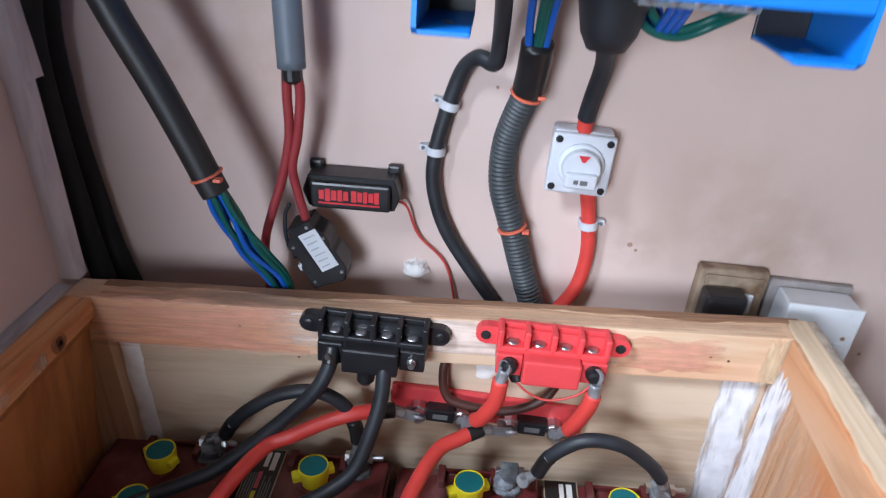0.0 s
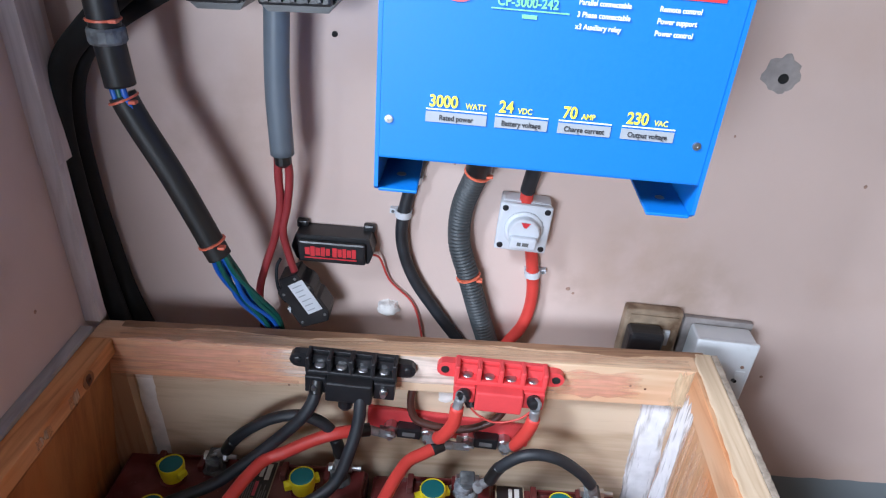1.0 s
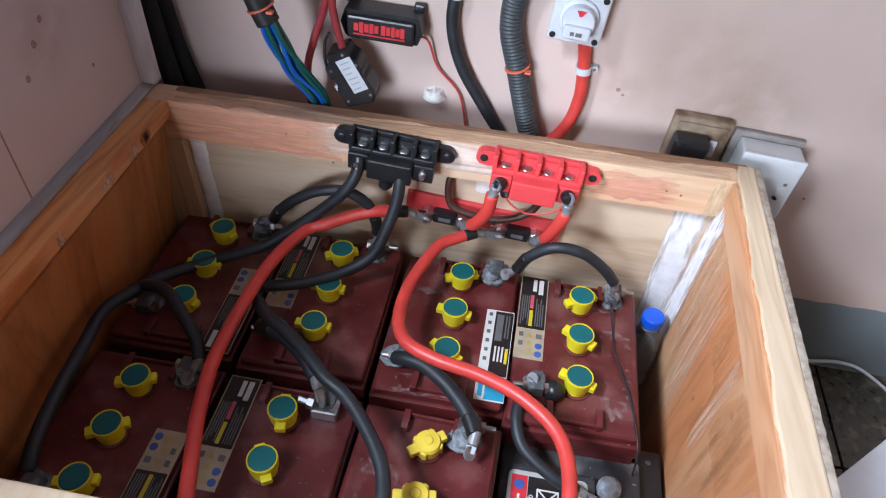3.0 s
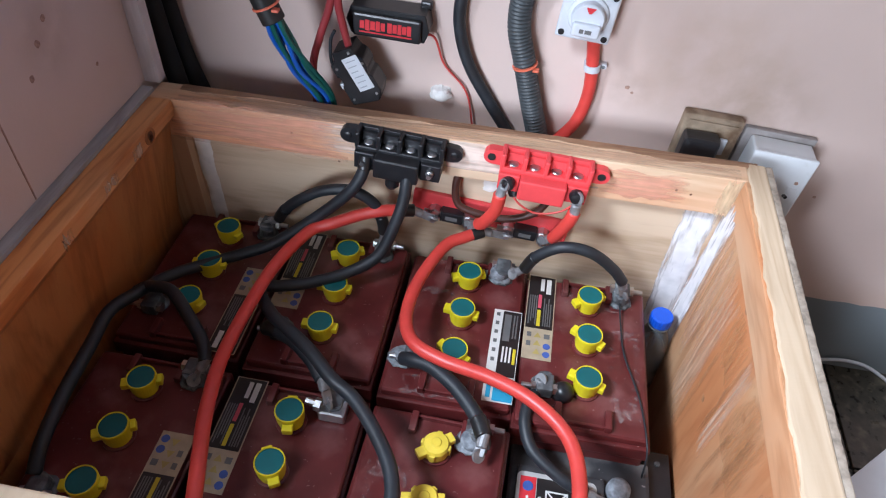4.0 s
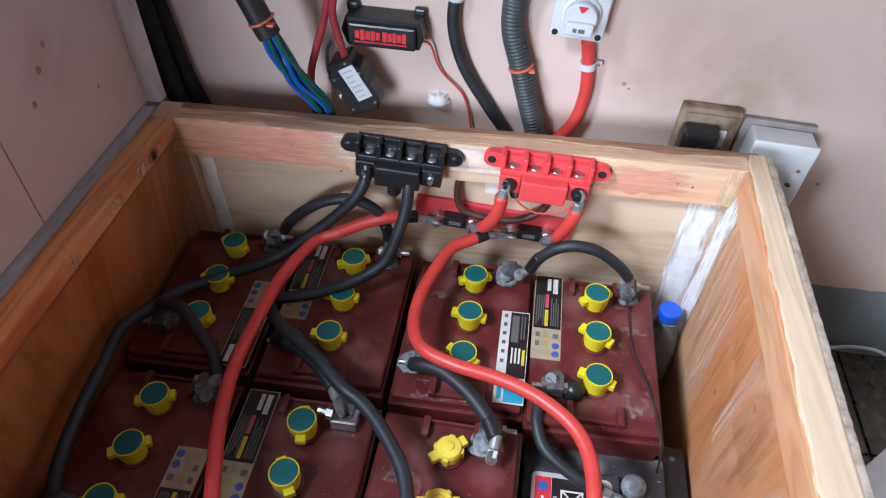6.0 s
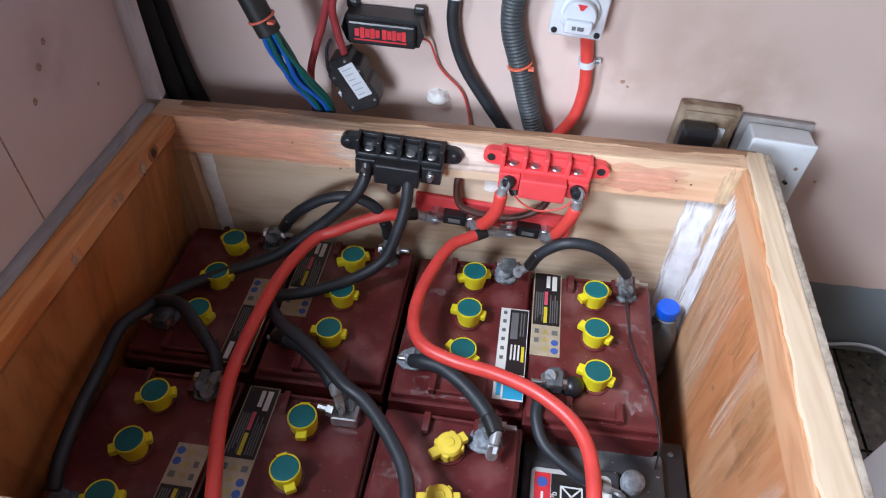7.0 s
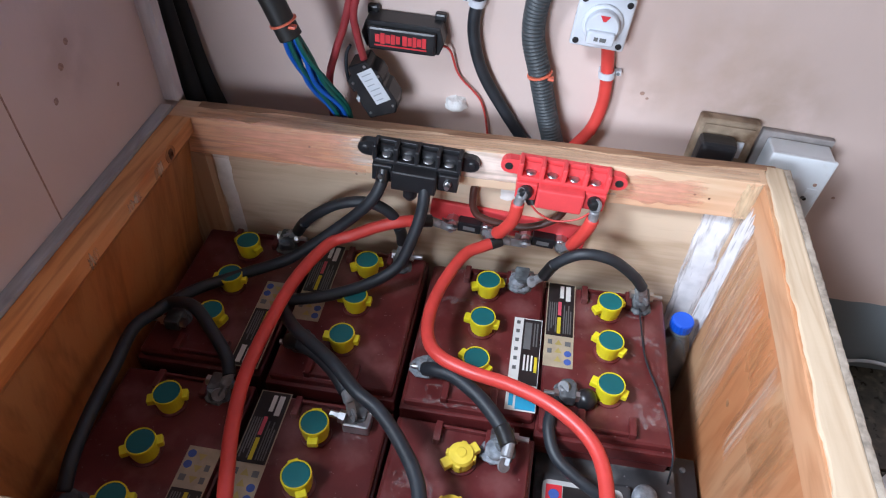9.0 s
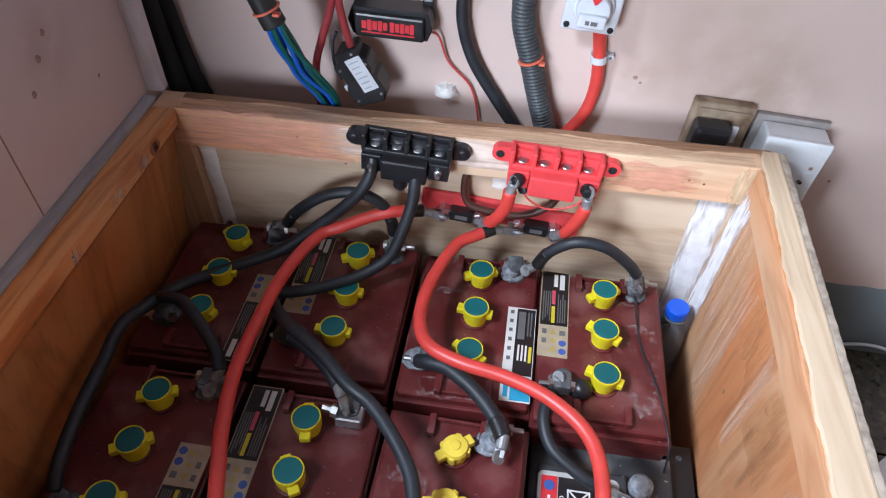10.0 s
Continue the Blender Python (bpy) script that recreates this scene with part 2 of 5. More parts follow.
YELLOW = mat("yellow_plastic", (0.74, 0.63, 0.02), 0.42, vary=0.06, scale=60, bump=0.05, stain=(0.5, 0.35, 0.02), stain_scale=30, stain_at=0.62)
TEAL = mat("teal_disc", (0.0, 0.115, 0.125), 0.6, vary=0.1, scale=30, bump=0.02, per_object=0.22)
LEAD = mat("grey_lead", (0.095, 0.1, 0.107), 0.6, 0.3, vary=0.35, scale=80, bump=0.5, stain=(0.24, 0.27, 0.28), stain_scale=40, stain_at=0.5)
LEADSALT = mat("pale_lead_salts", (0.24, 0.26, 0.285), 0.9, vary=0.4, scale=140, bump=0.8, stain=(0.11, 0.12, 0.14), stain_scale=60, stain_at=0.5)
TIN = mat("dull_tinned_copper", (0.3, 0.3, 0.31), 0.62, 0.7, vary=0.25, scale=90, bump=0.3)
STEEL = mat("bright_steel", (0.52, 0.52, 0.53), 0.36, 1.0, vary=0.1, scale=80, bump=0.1)
RUBBER = mat("black_cable_rubber", (0.015, 0.018, 0.023), 0.52, vary=0.25, scale=50, bump=0.1)
SHRINK = mat("black_heatshrink", (0.012, 0.012, 0.013), 0.35, vary=0.2, scale=60)
REDCABLE = mat("red_cable_sheath", (0.60, 0.052, 0.042), 0.42, vary=0.1, scale=40, bump=0.04)
MAROONWIRE = mat("dark_red_wire", (0.27, 0.03, 0.035), 0.45, vary=0.1, scale=40)
THINRED = mat("thin_red_wire", (0.55, 0.06, 0.05), 0.45, vary=0.1)
BLUEWIRE = mat("blue_wire", (0.010, 0.1, 0.46), 0.35, vary=0.1)
GREENWIRE = mat("green_wire", (0.006, 0.095, 0.08), 0.35, vary=0.1)
BROWNWIRE = mat("brown_wire", (0.07, 0.022, 0.015), 0.45, vary=0.1)
GREYPIPE = mat("grey_conduit_pvc", (0.115, 0.14, 0.165), 0.45, vary=0.06, bump=0.04)
RIBGREY = mat("grey_corrugated_conduit", (0.048, 0.055, 0.06), 0.5, vary=0.1)
CORNERBLACK = mat("dull_black_sheath", (0.005, 0.005, 0.005), 0.9, vary=0.2)
RIBBLACK = mat("black_corrugated_conduit", (0.011, 0.011, 0.011), 0.5, vary=0.2)
ORANGE = mat("orange_tie", (0.7, 0.15, 0.085), 0.4, vary=0.05)
BLACKPL = mat("black_moulded_plastic", (0.012, 0.012, 0.014), 0.36, vary=0.2, scale=60, bump=0.08)
REDPL = mat("red_moulded_plastic", (0.70, 0.062, 0.068), 0.42, vary=0.06, scale=60, bump=0.05)
WHITEPL = mat("white_plastic", (0.55, 0.57, 0.61), 0.4, vary=0.04, scale=40, bump=0.03)
SWITCHPL = mat("switch_box_plastic", (0.66, 0.68, 0.7), 0.45, vary=0.05, scale=30, stain=(0.5, 0.48, 0.44), stain_scale=20, stain_at=0.62)
BLUEPAINT = mat("bright_blue_powder_coat", (0.0, 0.16, 0.56), 0.5, vary=0.03, scale=300, bump=0.05)
SCUFF = mat("brown_scuff", (0.34, 0.21, 0.16), 0.8, vary=0.3, scale=200)
RUST = mat("stained_metal_box", (0.36, 0.27, 0.19), 0.6, 0.1, vary=0.3, scale=40, bump=0.35, stain=(0.12, 0.062, 0.03), stain_scale=26, stain_at=0.46)
PUTTY = mat("white_putty", (0.75, 0.73, 0.71), 0.85, vary=0.08, scale=70, bump=0.5)
CEMENT = mat("grey_cement_patch", (0.3, 0.27, 0.26), 0.9, vary=0.2, scale=60, bump=0.5)
DARK = mat("dark_hole", (0.01, 0.01, 0.01), 0.9)
TILE = mat("speckled_dark_tile", (0.045, 0.04, 0.03), 0.3, vary=0.5, scale=70, bump=0.03, stain=(0.16, 0.14, 0.1), stain_scale=45, stain_at=0.52, per_object=0.1)
GROUT = mat("dark_grout", (0.012, 0.011, 0.01), 0.9)
BOTTLECAP = mat("blue_bottle_cap", (0.006, 0.09, 0.6), 0.38, vary=0.04)
LBL_BLACK = mat("label_black", (0.018, 0.015, 0.015), 0.35, vary=0.1)
LBL_CREAM = mat("label_cream", (0.40, 0.325, 0.225), 0.5, vary=0.15, scale=60)
LBL_PALE = mat("label_pale_grey", (0.42, 0.41, 0.4), 0.45, vary=0.08)
LBL_WHITE = mat("label_white", (0.66, 0.65, 0.62), 0.45, vary=0.06)
LBL_GREY = mat("label_grey", (0.13, 0.13, 0.13), 0.45)
LBL_PINK = mat("label_pink", (0.6, 0.09, 0.13), 0.45)
LBL_YELLOW = mat("label_yellow", (0.62, 0.5, 0.03), 0.45)
LBL_OCHRE = mat("label_ochre", (0.4, 0.31, 0.1), 0.45, vary=0.15, scale=80)
LBL_BLUE = mat("label_blue", (0.05, 0.1, 0.34), 0.45)
LBL_CYAN = mat("label_cyan", (0.02, 0.3, 0.5), 0.45)
LBL_RED = mat("label_red", (0.6, 0.03, 0.04), 0.45)
TXT_YELLOW = mat("printed_yellow", (0.85, 0.75, 0.08), 0.45, vary=0.02)
TXT_GREEN = mat("printed_green", (0.2, 0.6, 0.3), 0.45, vary=0.02)
TXT_WHITE = mat("printed_white", (0.8, 0.82, 0.84), 0.45, vary=0.02)
TXT_DARK = mat("printed_dark", (0.03, 0.03, 0.035), 0.5, vary=0.02)
TXT_GREY = mat("printed_grey", (0.32, 0.34, 0.37), 0.45, vary=0.02)

PET = bpy.data.materials.new("clear_bottle_plastic")
PET.use_nodes = True
pb = PET.node_tree.nodes["Principled BSDF"]
pb.inputs["Base Color"].default_value = (0.66, 0.74, 0.8, 1)
pb.inputs["Transmission Weight"].default_value, pb.inputs["Roughness"].default_value, pb.inputs["IOR"].default_value = 0.85, 0.12, 1.3


# ---------------- builders ----------------
def link(bm, name, material, parent=None, label=""):
    me = bpy.data.meshes.new(name)
    bm.normal_update()
    bm.to_mesh(me)
    bm.free()
    me.materials.append(material)
    ob = new(name, me)
    if parent:
        ob.parent = parent
    if label:
        ob["label"] = label
    return ob


def part(name, bm, material, parent, label="", smooth=False):
    ob = link(bm, name, material, parent, label)
    if smooth:
        for p in ob.data.polygons:
            p.use_smooth = True
    return ob


def thing(name, m, label, category, group="", kind=""):
    ob = new(name)
    ob.matrix_world = m
    ob.empty_display_size = 0.02
    return tagged(ob, label, category, group, kind)


def box(x0, x1, y0, y1, z0, z1, bevel=0.0, bm=None, seg=2):
    own = bmesh.new()
    bmesh.ops.create_cube(own, size=1)
    for v in own.verts:
        v.co = Vector(((x0 + x1) / 2 + v.co.x * (x1 - x0), (y0 + y1) / 2 + v.co.y * (y1 - y0), (z0 + z1) / 2 + v.co.z * (z1 - z0)))
    if bevel:
        bmesh.ops.bevel(own, geom=own.edges[:], offset=bevel, segments=seg, affect="EDGES", profile=0.6)
    return merge(bm, own)


def merge(bm, own):
    if bm is None:
        return own
    me = bpy.data.meshes.new("scratch")
    own.to_mesh(me)
    own.free()
    bm.from_mesh(me)
    bpy.data.meshes.remove(me)
    return bm


def lathe(profile, axis=(0, 0, 1), at=(0, 0, 0), seg=24, bm=None):
    """A turned form from (radius, height) pairs along an axis."""
    own = bmesh.new()
    q = Vector((0, 0, 1)).rotation_difference(Vector(axis))
    rings = []
    for r, h in profile:
        rings.append([own.verts.new(Vector(at) + q @ Vector((r * math.cos(2 * math.pi * i / seg), r * math.sin(2 * math.pi * i / seg), h))) for i in range(seg)])
    for a, b in zip(rings, rings[1:]):
        for i in range(seg):
            own.faces.new((a[i], a[(i + 1) % seg], b[(i + 1) % seg], b[i]))
    own.faces.new(rings[-1])
    own.faces.new(list(reversed(rings[0])))
    return merge(bm, own)


def smooth_path(pts, per=10):
    """Catmull-Rom through the points."""
    p = [Vector(q) for q in pts]
    p = [p[0] * 2 - p[1]] + p + [p[-1] * 2 - p[-2]]
    out = []
    for i in range(1, len(p) - 2):
        a, b, c, d = p[i - 1:i + 3]
        for k in range(per):
            t = k / per
            out.append(0.5 * (2 * b + (c - a) * t + (2 * a - 5 * b + 4 * c - d) * t * t + (3 * b - a - 3 * c + d) * t ** 3))
    return out + [p[-2]]


def tube(pts, r, seg=14, per=10, bm=None, rib=0.0, pitch=0.005):
    """A round sheath along a smooth path; rib and pitch make it corrugated."""
    path = smooth_path(pts, per) if len(pts) > 2 else [Vector(q) for q in pts]
    if rib:
        dense, left = [path[0]], 0.0
        step = pitch / 4
        for a, b in zip(path, path[1:]):
            d = (b - a).length
            s = step - left
            while s <= d:
                dense.append(a.lerp(b, s / d))
                s += step
            left = d - (s - step)
        path = dense
    own = bmesh.new()
    tan = (path[1] - path[0]).normalized()
    side = tan.orthogonal().normalized()
    rings = []
    for i, c in enumerate(path):
        nt = (path[min(i + 1, len(path) - 1)] - path[max(i - 1, 0)]).normalized()
        side = tan.rotation_difference(nt) @ side
        side = (side - nt * side.dot(nt)).normalized()
        tan = nt
        up = nt.cross(side)
        rr = r - (rib if rib and i % 4 in (0, 1) else 0)
        rings.append([own.verts.new(c + rr * (math.cos(2 * math.pi * k / seg) * side + math.sin(2 * math.pi * k / seg) * up)) for k in range(seg)])
    for a, b in zip(rings, rings[1:]):
        for k in range(seg):
            own.faces.new((a[k], a[(k + 1) % seg], b[(k + 1) % seg], b[k]))
    own.faces.new(list(reversed(rings[0])))
    own.faces.new(rings[-1])
    return merge(bm, own)


def plate(outline, y0, y1, bm=None, bevel=0.0):
    """A flat piece with an (x, z) outline, from depth y0 to y1."""
    own = bmesh.new()
    f = own.faces.new([own.verts.new((x, y0, z)) for x, z in outline])
    g = bmesh.ops.extrude_face_region(own, geom=[f])
    bmesh.ops.translate(own, vec=(0, y1 - y0, 0), verts=[v for v in g["geom"] if isinstance(v, bmesh.types.BMVert)])
    bmesh.ops.recalc_face_normals(own, faces=own.faces)
    if bevel:
        bmesh.ops.bevel(own, geom=[e for e in own.edges], offset=bevel, segments=1, affect="EDGES")
    return merge(bm, own)


def text_mesh(name, words, size, m, material, parent, align="CENTER", bold=0.0):
    c = bpy.data.curves.new(name, "FONT")
    c.body, c.size, c.align_x, c.extrude, c.offset = words, size, align, 0.00015, bold
    tmp = bpy.data.objects.new(name, c)
    scene.collection.objects.link(tmp)
    dg = bpy.context.evaluated_depsgraph_get()
    me = bpy.data.meshes.new_from_object(tmp.evaluated_get(dg))
    bpy.data.objects.remove(tmp)
    me.materials.clear()
    me.materials.append(material)
    ob = new(name, me)
    ob.parent = parent
    ob.matrix_local = m
    return ob


def ring_round(c, d, r, w, bm=None, seg=16):
    d = Vector(d).normalized()
    return lathe([(r, -w / 2), (r * 1.08, -w / 3), (r * 1.08, w / 3), (r, w / 2)], d, c, seg, bm)


# ---------------- the room ----------------
FLOOR, TOP = 0.045, 2.9


def slab(name, b, material, label="", category="wall"):
    ob = link(box(*b), name, material)
    return tagged(ob, label, category, kind="structure")


slab("wall_back", (-1.1, 2.6, 0.0, 0.15, FLOOR, TOP), PLASTER, "pink-beige painted wall with a dark grey painted dado")
# Past y=-0.45 the partition is unseen, lengthened to shade the left batteries.
slab("wall_left", (-0.16, -0.051, -0.60, -0.001, FLOOR, TOP), PLASTER, "pink-beige painted board partition beside the battery box")
# Unseen low blocker that keeps window light off the front-left batteries.
slab("shade_wall_left", (-0.16, -0.051, -0.86, -0.6005, FLOOR, 1.0), PLASTER, "unseen low board wall added to shade the front-left batteries")
# Unseen room shell; its tones steer how much light bounces back.
slab("wall_right", (2.5, 2.6, -3.2, 0.0, FLOOR, TOP), BOUNCE_WALL, "plain unseen room wall, tone set for bounce light")
slab("wall_far_left_low", (-1.1, -1.0, -3.2, 0.0, FLOOR, 2.1), LOW_BOUNCE, "unseen wall below the window, darkened to cut bounce light")
slab("wall_far_left_high", (-1.1, -1.0, -3.2, 0.0, 2.85, TOP), LOW_BOUNCE, "unseen wall above the window, darkened to cut bounce light")
slab("wall_far_left_near", (-1.1, -1.0, -1.0, 0.0, 2.1, 2.85), LOW_BOUNCE, "unseen wall beside the window, darkened to cut bounce light")
slab("wall_far_left_end", (-1.1, -1.0, -3.2, -2.0, 2.1, 2.85), LOW_BOUNCE, "unseen wall beside the window, darkened to cut bounce light")
slab("wall_front_left", (-1.1, -0.97, -3.2, -3.05, FLOOR, TOP), LOW_BOUNCE, "plain unseen room wall, tone set for bounce light")
slab("wall_front_right", (-0.03, 2.6, -3.2, -3.05, FLOOR, TOP), LOW_BOUNCE, "plain unseen room wall, tone set for bounce light")
slab("wall_front_top", (-0.97, -0.03, -3.2, -3.05, 2.1, TOP), LOW_BOUNCE, "unseen wall above the doorway, darkened to cut bounce light")
slab("ceiling", (-1.1, 2.6, -3.2, 0.15, TOP, TOP + 0.1), CEIL, "unseen ceiling, greyed to cut bounce light", "ceiling")
floor = slab("floor", (-1.1, 2.6, -3.2, 0.15, FLOOR - 0.1, FLOOR - 0.004), GROUT, "dark speckled tiled floor", "floor")
slab("trim", (-0.0505, -0.034, -0.598, -0.101, 0.5, 0.522), TRIM, "grey weathered batten along the foot of the partition", "trim")
slab("trim_upright", (-0.0505, -0.0285, -0.0905, -0.073, 0.5225, 0.755), POST, "white painted corner batten", "trim")
slab("trim_upright_top", (-0.0505, -0.0262, -0.0925, -0.050, 0.7555, 1.055), POST, "grey painted corner batten", "trim")
joint = link(box(-0.0512, -0.0502, -0.3530, -0.3512, 0.523, 1.05), "trim_joint", SCUFF)
tagged(joint, "thin dark open joint between partition boards", "joint", kind="structure")


# ---------------- the plywood battery box ----------------
RIM = 0.517
case = thing("battery_box", pose(0.39, -0.37, FLOOR), "open plywood battery box with pine battens and stained sides", "box")
CM = Matrix.Translation((-0.39, 0.37, -FLOOR))


def at_box(bm):
    bm.transform(CM)
    return bm


part("base_board", at_box(box(-0.0498, 0.822, -0.71, -0.078, FLOOR, FLOOR + 0.015, 0.001)), PLY, case)
part("back_panel", at_box(box(-0.016, 0.80, -0.100, -0.082, FLOOR + 0.0155, 0.4965, 0.001)), PLY, case, "pale plywood back panel")
part("back_batten", at_box(box(-0.0335, 0.785, -0.118, -0.0775, 0.455, RIM, 0.002)), PINE, case, "pale pine batten with reddish patches")
lp = plate([(-0.0495, FLOOR + 0.0155), (-0.0415, FLOOR + 0.0155), (-0.0395, 0.30), (-0.012, 0.475), (-0.002, 0.4925), (-0.0495, 0.4925)], -0.69, -0.1187)
part("left_panel", at_box(lp), PLY_L, case, "orange-stained plywood side")
part("left_rim", at_box(box(-0.0335, 0.0005, -0.69, -0.1183, 0.493, RIM + 0.0005, 0.002)), PINE_Y, case, "orange-stained pine rim with a dark knot")
cp = plate([(-0.0490, FLOOR + 0.0158), (0.010, FLOOR + 0.0158), (0.0095, 0.30), (0.0065, 0.4545), (-0.0490, 0.4545)], -0.1182, -0.1003)
part("corner_post", at_box(cp), CORNER, case, "brown-stained corner post")
rp = box(0.0, 0.021, -0.69, -0.1005, FLOOR + 0.0155, RIM - 0.0005, 0.001)
for v in rp.verts:
    v.co.x += 0.781 - (RIM - v.co.z) * 0.055 - 0.03 * (-0.1 - v.co.y)
part("right_panel", at_box(rp), PLY_R, case, "brush-stained orange plywood side")
sb = box(-0.0018, 0.003, -0.664, -0.1195, RIM - 0.046, RIM - 0.0010, 0.0012)
for v in sb.verts:
    v.co.x += 0.781 - (RIM - v.co.z) * 0.055 - 0.03 * (-0.1 - v.co.y)
part("side_batten", at_box(sb), BAND_R, case, "pinkish stained batten along the side")
re = box(0.8105, 0.8195, -0.70, -0.079, RIM - 0.03, RIM - 0.0005, 0.0015)
bmesh.ops.subdivide_edges(re, edges=[e for e in re.edges if e.calc_length() > 0.3], cuts=110)
for v in re.verts:
    v.co.x -= 0.012 * (-0.08 - v.co.y)
    if v.co.x + 0.012 * (-0.08 - v.co.y) > 0.815:
        v.co += Vector((0.0007 * noise.noise(v.co * 190), 0, 0.0015 * noise.noise(v.co * 130)))
part("right_rim_edge", at_box(re), RIM_OUT, case, "rough greyish sawn outer edge", True)
rr = box(0.786, 0.8103, -0.70, -0.079, RIM - 0.03, RIM + 0.001, 0.003)
bmesh.ops.subdivide_edges(rr, edges=[e for e in rr.edges if e.calc_length() > 0.3], cuts=110)
for v in rr.verts:
    v.co.x -= (0.012 if v.co.x > 0.798 else 0.038) * (-0.08 - v.co.y)
    v.co += Vector((0.003 * noise.noise(v.co * 26) + 0.0015 * noise.noise(v.co * 90) if v.co.x < 0.795 - 0.038 * (-0.08 - v.co.y) else 0.0, 0, 0.0009 * noise.noise(v.co * 17)))
part("right_rim", at_box(rr), RIM_R, case, "rough pale sawn rim")
part("front_panel", at_box(box(-0.0495, 0.80, -0.71, -0.6915, FLOOR + 0.0155, RIM - 0.002, 0.001)), PLY_L, case)
part("front_batten", at_box(box(0.0015, 0.7625, -0.691, -0.665, 0.455, RIM - 0.001, 0.002)), RIM_R, case)
# knots and nail heads
kr = lathe([(0.0125, 0), (0.012, 0.0005), (0.006, 0.0006)], (1, 0, 0), (0.0005, -0.188, 0.5045), 20)
for v in kr.verts:
    v.co.y += 0.0025 * noise.noise(v.co * 70)
    v.co.z += 0.002 * noise.noise(v.co * 90 + Vector((3, 0, 0)))
part("knot", at_box(kr), KNOTRIM, case, "brown grain ring round a knot")
kn = lathe([(0.0085, 0), (0.0078, 0.0006), (0.0045, 0.0008), (0.004, 0.0002)], (1, 0, 0), (0.0009, -0.188, 0.5035), 18)
for v in kn.verts:
    v.co.y = -0.188 + (v.co.y + 0.188) * (0.8 + 0.5 * noise.noise(v.co * 110))
    v.co.z += 0.003 * noise.noise(v.co * 130)
part("knot", at_box(kn), KNOT, case, "dark knot")
for x, z in ((0.17, 0.49), (0.23, 0.437), (0.42, 0.487), (0.64, 0.49), (0.70, 0.487), (0.72, 0.483), (0.09, 0.497)):
    yy = -0.1181 if z > 0.455 else -0.1002
    part("nail_hole", at_box(lathe([(0.0018, 0), (0.0012, 0.0004)], (0, -1, 0), (x, yy, z), 8)), KNOT, case)
for y, z in ((-0.24, 0.40), (-0.33, 0.33), (-0.42, 0.43), (-0.30, 0.47), (-0.52, 0.40), (-0.48, 0.31)):
    part("knot", at_box(lathe([(0.0058, 0), (0.004, 0.0006)], (-1, 0, 0), (0.7808 - (RIM - z) * 0.055 - 0.03 * (-0.1 - y), y, z), 10)), SIDEKNOT, case)


def smear(x0, x1, z0, z1, seed, frame_m, lean=0.0):
    """A thin, ragged brushed patch of filler."""
    bm = bmesh.new()
    nu, nv = 8, 60
    grid = []
    for j in range(nv + 1):
        v = j / nv
        row = []
        for i in range(nu + 1):
            u = i / nu
            edge = abs(u - 0.5) * 2
            x = x0 + (x1 - x0) * u + lean * (1 - v) + edge * (0.004 * noise.noise(Vector((u * 2 + seed, v * 6, seed))) + 0.0015 * noise.noise(Vector((u * 2, v * 40, seed))))
            z = z0 + (z1 - z0) * v + 0.014 * abs(v - 0.5) * 2 * noise.noise(Vector((u * 9, seed, v)))
            row.append(bm.verts.new((x, -0.0008 * (1 - edge ** 4) * (1 - abs(2 * v - 1) ** 6) - 0.0003, z)))
        grid.append(row)
    for j in range(nv):
        for i in range(nu):
            bm.faces.new((grid[j][i], grid[j][i + 1], grid[j + 1][i + 1], grid[j + 1][i]))
    bm.transform(frame_m)
    return bm


part("filler_patch", at_box(smear(0.724, 0.770, 0.14, 0.458, 3, pose(0, -0.1002, 0))), WHITEWASH, case, "brushed white filler", True)
part("filler_patch", at_box(smear(0.006, 0.060, 0.16, 0.478, 7, Matrix.Translation((0.7795, -0.1005, 0)) @ Matrix(((1, 0.03, 0.055, -0.055 * RIM), (0, 1, 0, 0), (0, 0, 1, 0), (0, 0, 0, 1))) @ pose(0, 0, 0, 0, 0, -90))), WHITEWASH_Y, case, "brushed white filler", True)
part("filler_patch", at_box(smear(0.008, 0.032, 0.18, 0.458, 11, pose(0.0, -0.1002, 0), 0.006)), GLUE, case, "thin whitish glue line", True)
part("filler_patch", at_box(smear(0.443, 0.488, 0.424, 0.4545, 5, pose(0, -0.1002, 0))), GLUE, case, "torn white paper scrap", True)
part("stain_patch", at_box(smear(0.60, 0.715, 0.466, 0.508, 15, pose(0, -0.1183, 0))), REDSTAIN, case, "reddish varnish stain", True)
part("stain_patch", at_box(smear(-0.01, 0.25, 0.450, 0.522, 19, pose(0, -0.1183, 0))), REDSTAIN, case, "reddish varnish stain", True)
part("filler_patch", at_box(smear(0.20, 0.60, 0.470, 0.515, 23, pose(0, -0.1183, 0))), SANDED, case, "pale sanded patch", True)
part("stain_patch", at_box(smear(0.006, 0.775, -0.1165, -0.0925, 33, pose(0, 0, RIM + 0.0006, -90, 0, 0))), TOPSTAIN, case, "pinkish varnish along the batten top", True)
part("glue_smear", at_box(smear(0.759, 0.781, 0.452, 0.514, 41, pose(0, -0.1184, 0), -0.006)), YELLOWGLUE, case, "yellowed glue smear at the corner", True)
SIDE = Matrix.Translation((0.7797, -0.1005, 0)) @ Matrix(((1, 0.03, 0.055, -0.055 * RIM), (0, 1, 0, 0), (0, 0, 1, 0), (0, 0, 0, 1))) @ pose(0, 0, 0, 0, 0, -90)
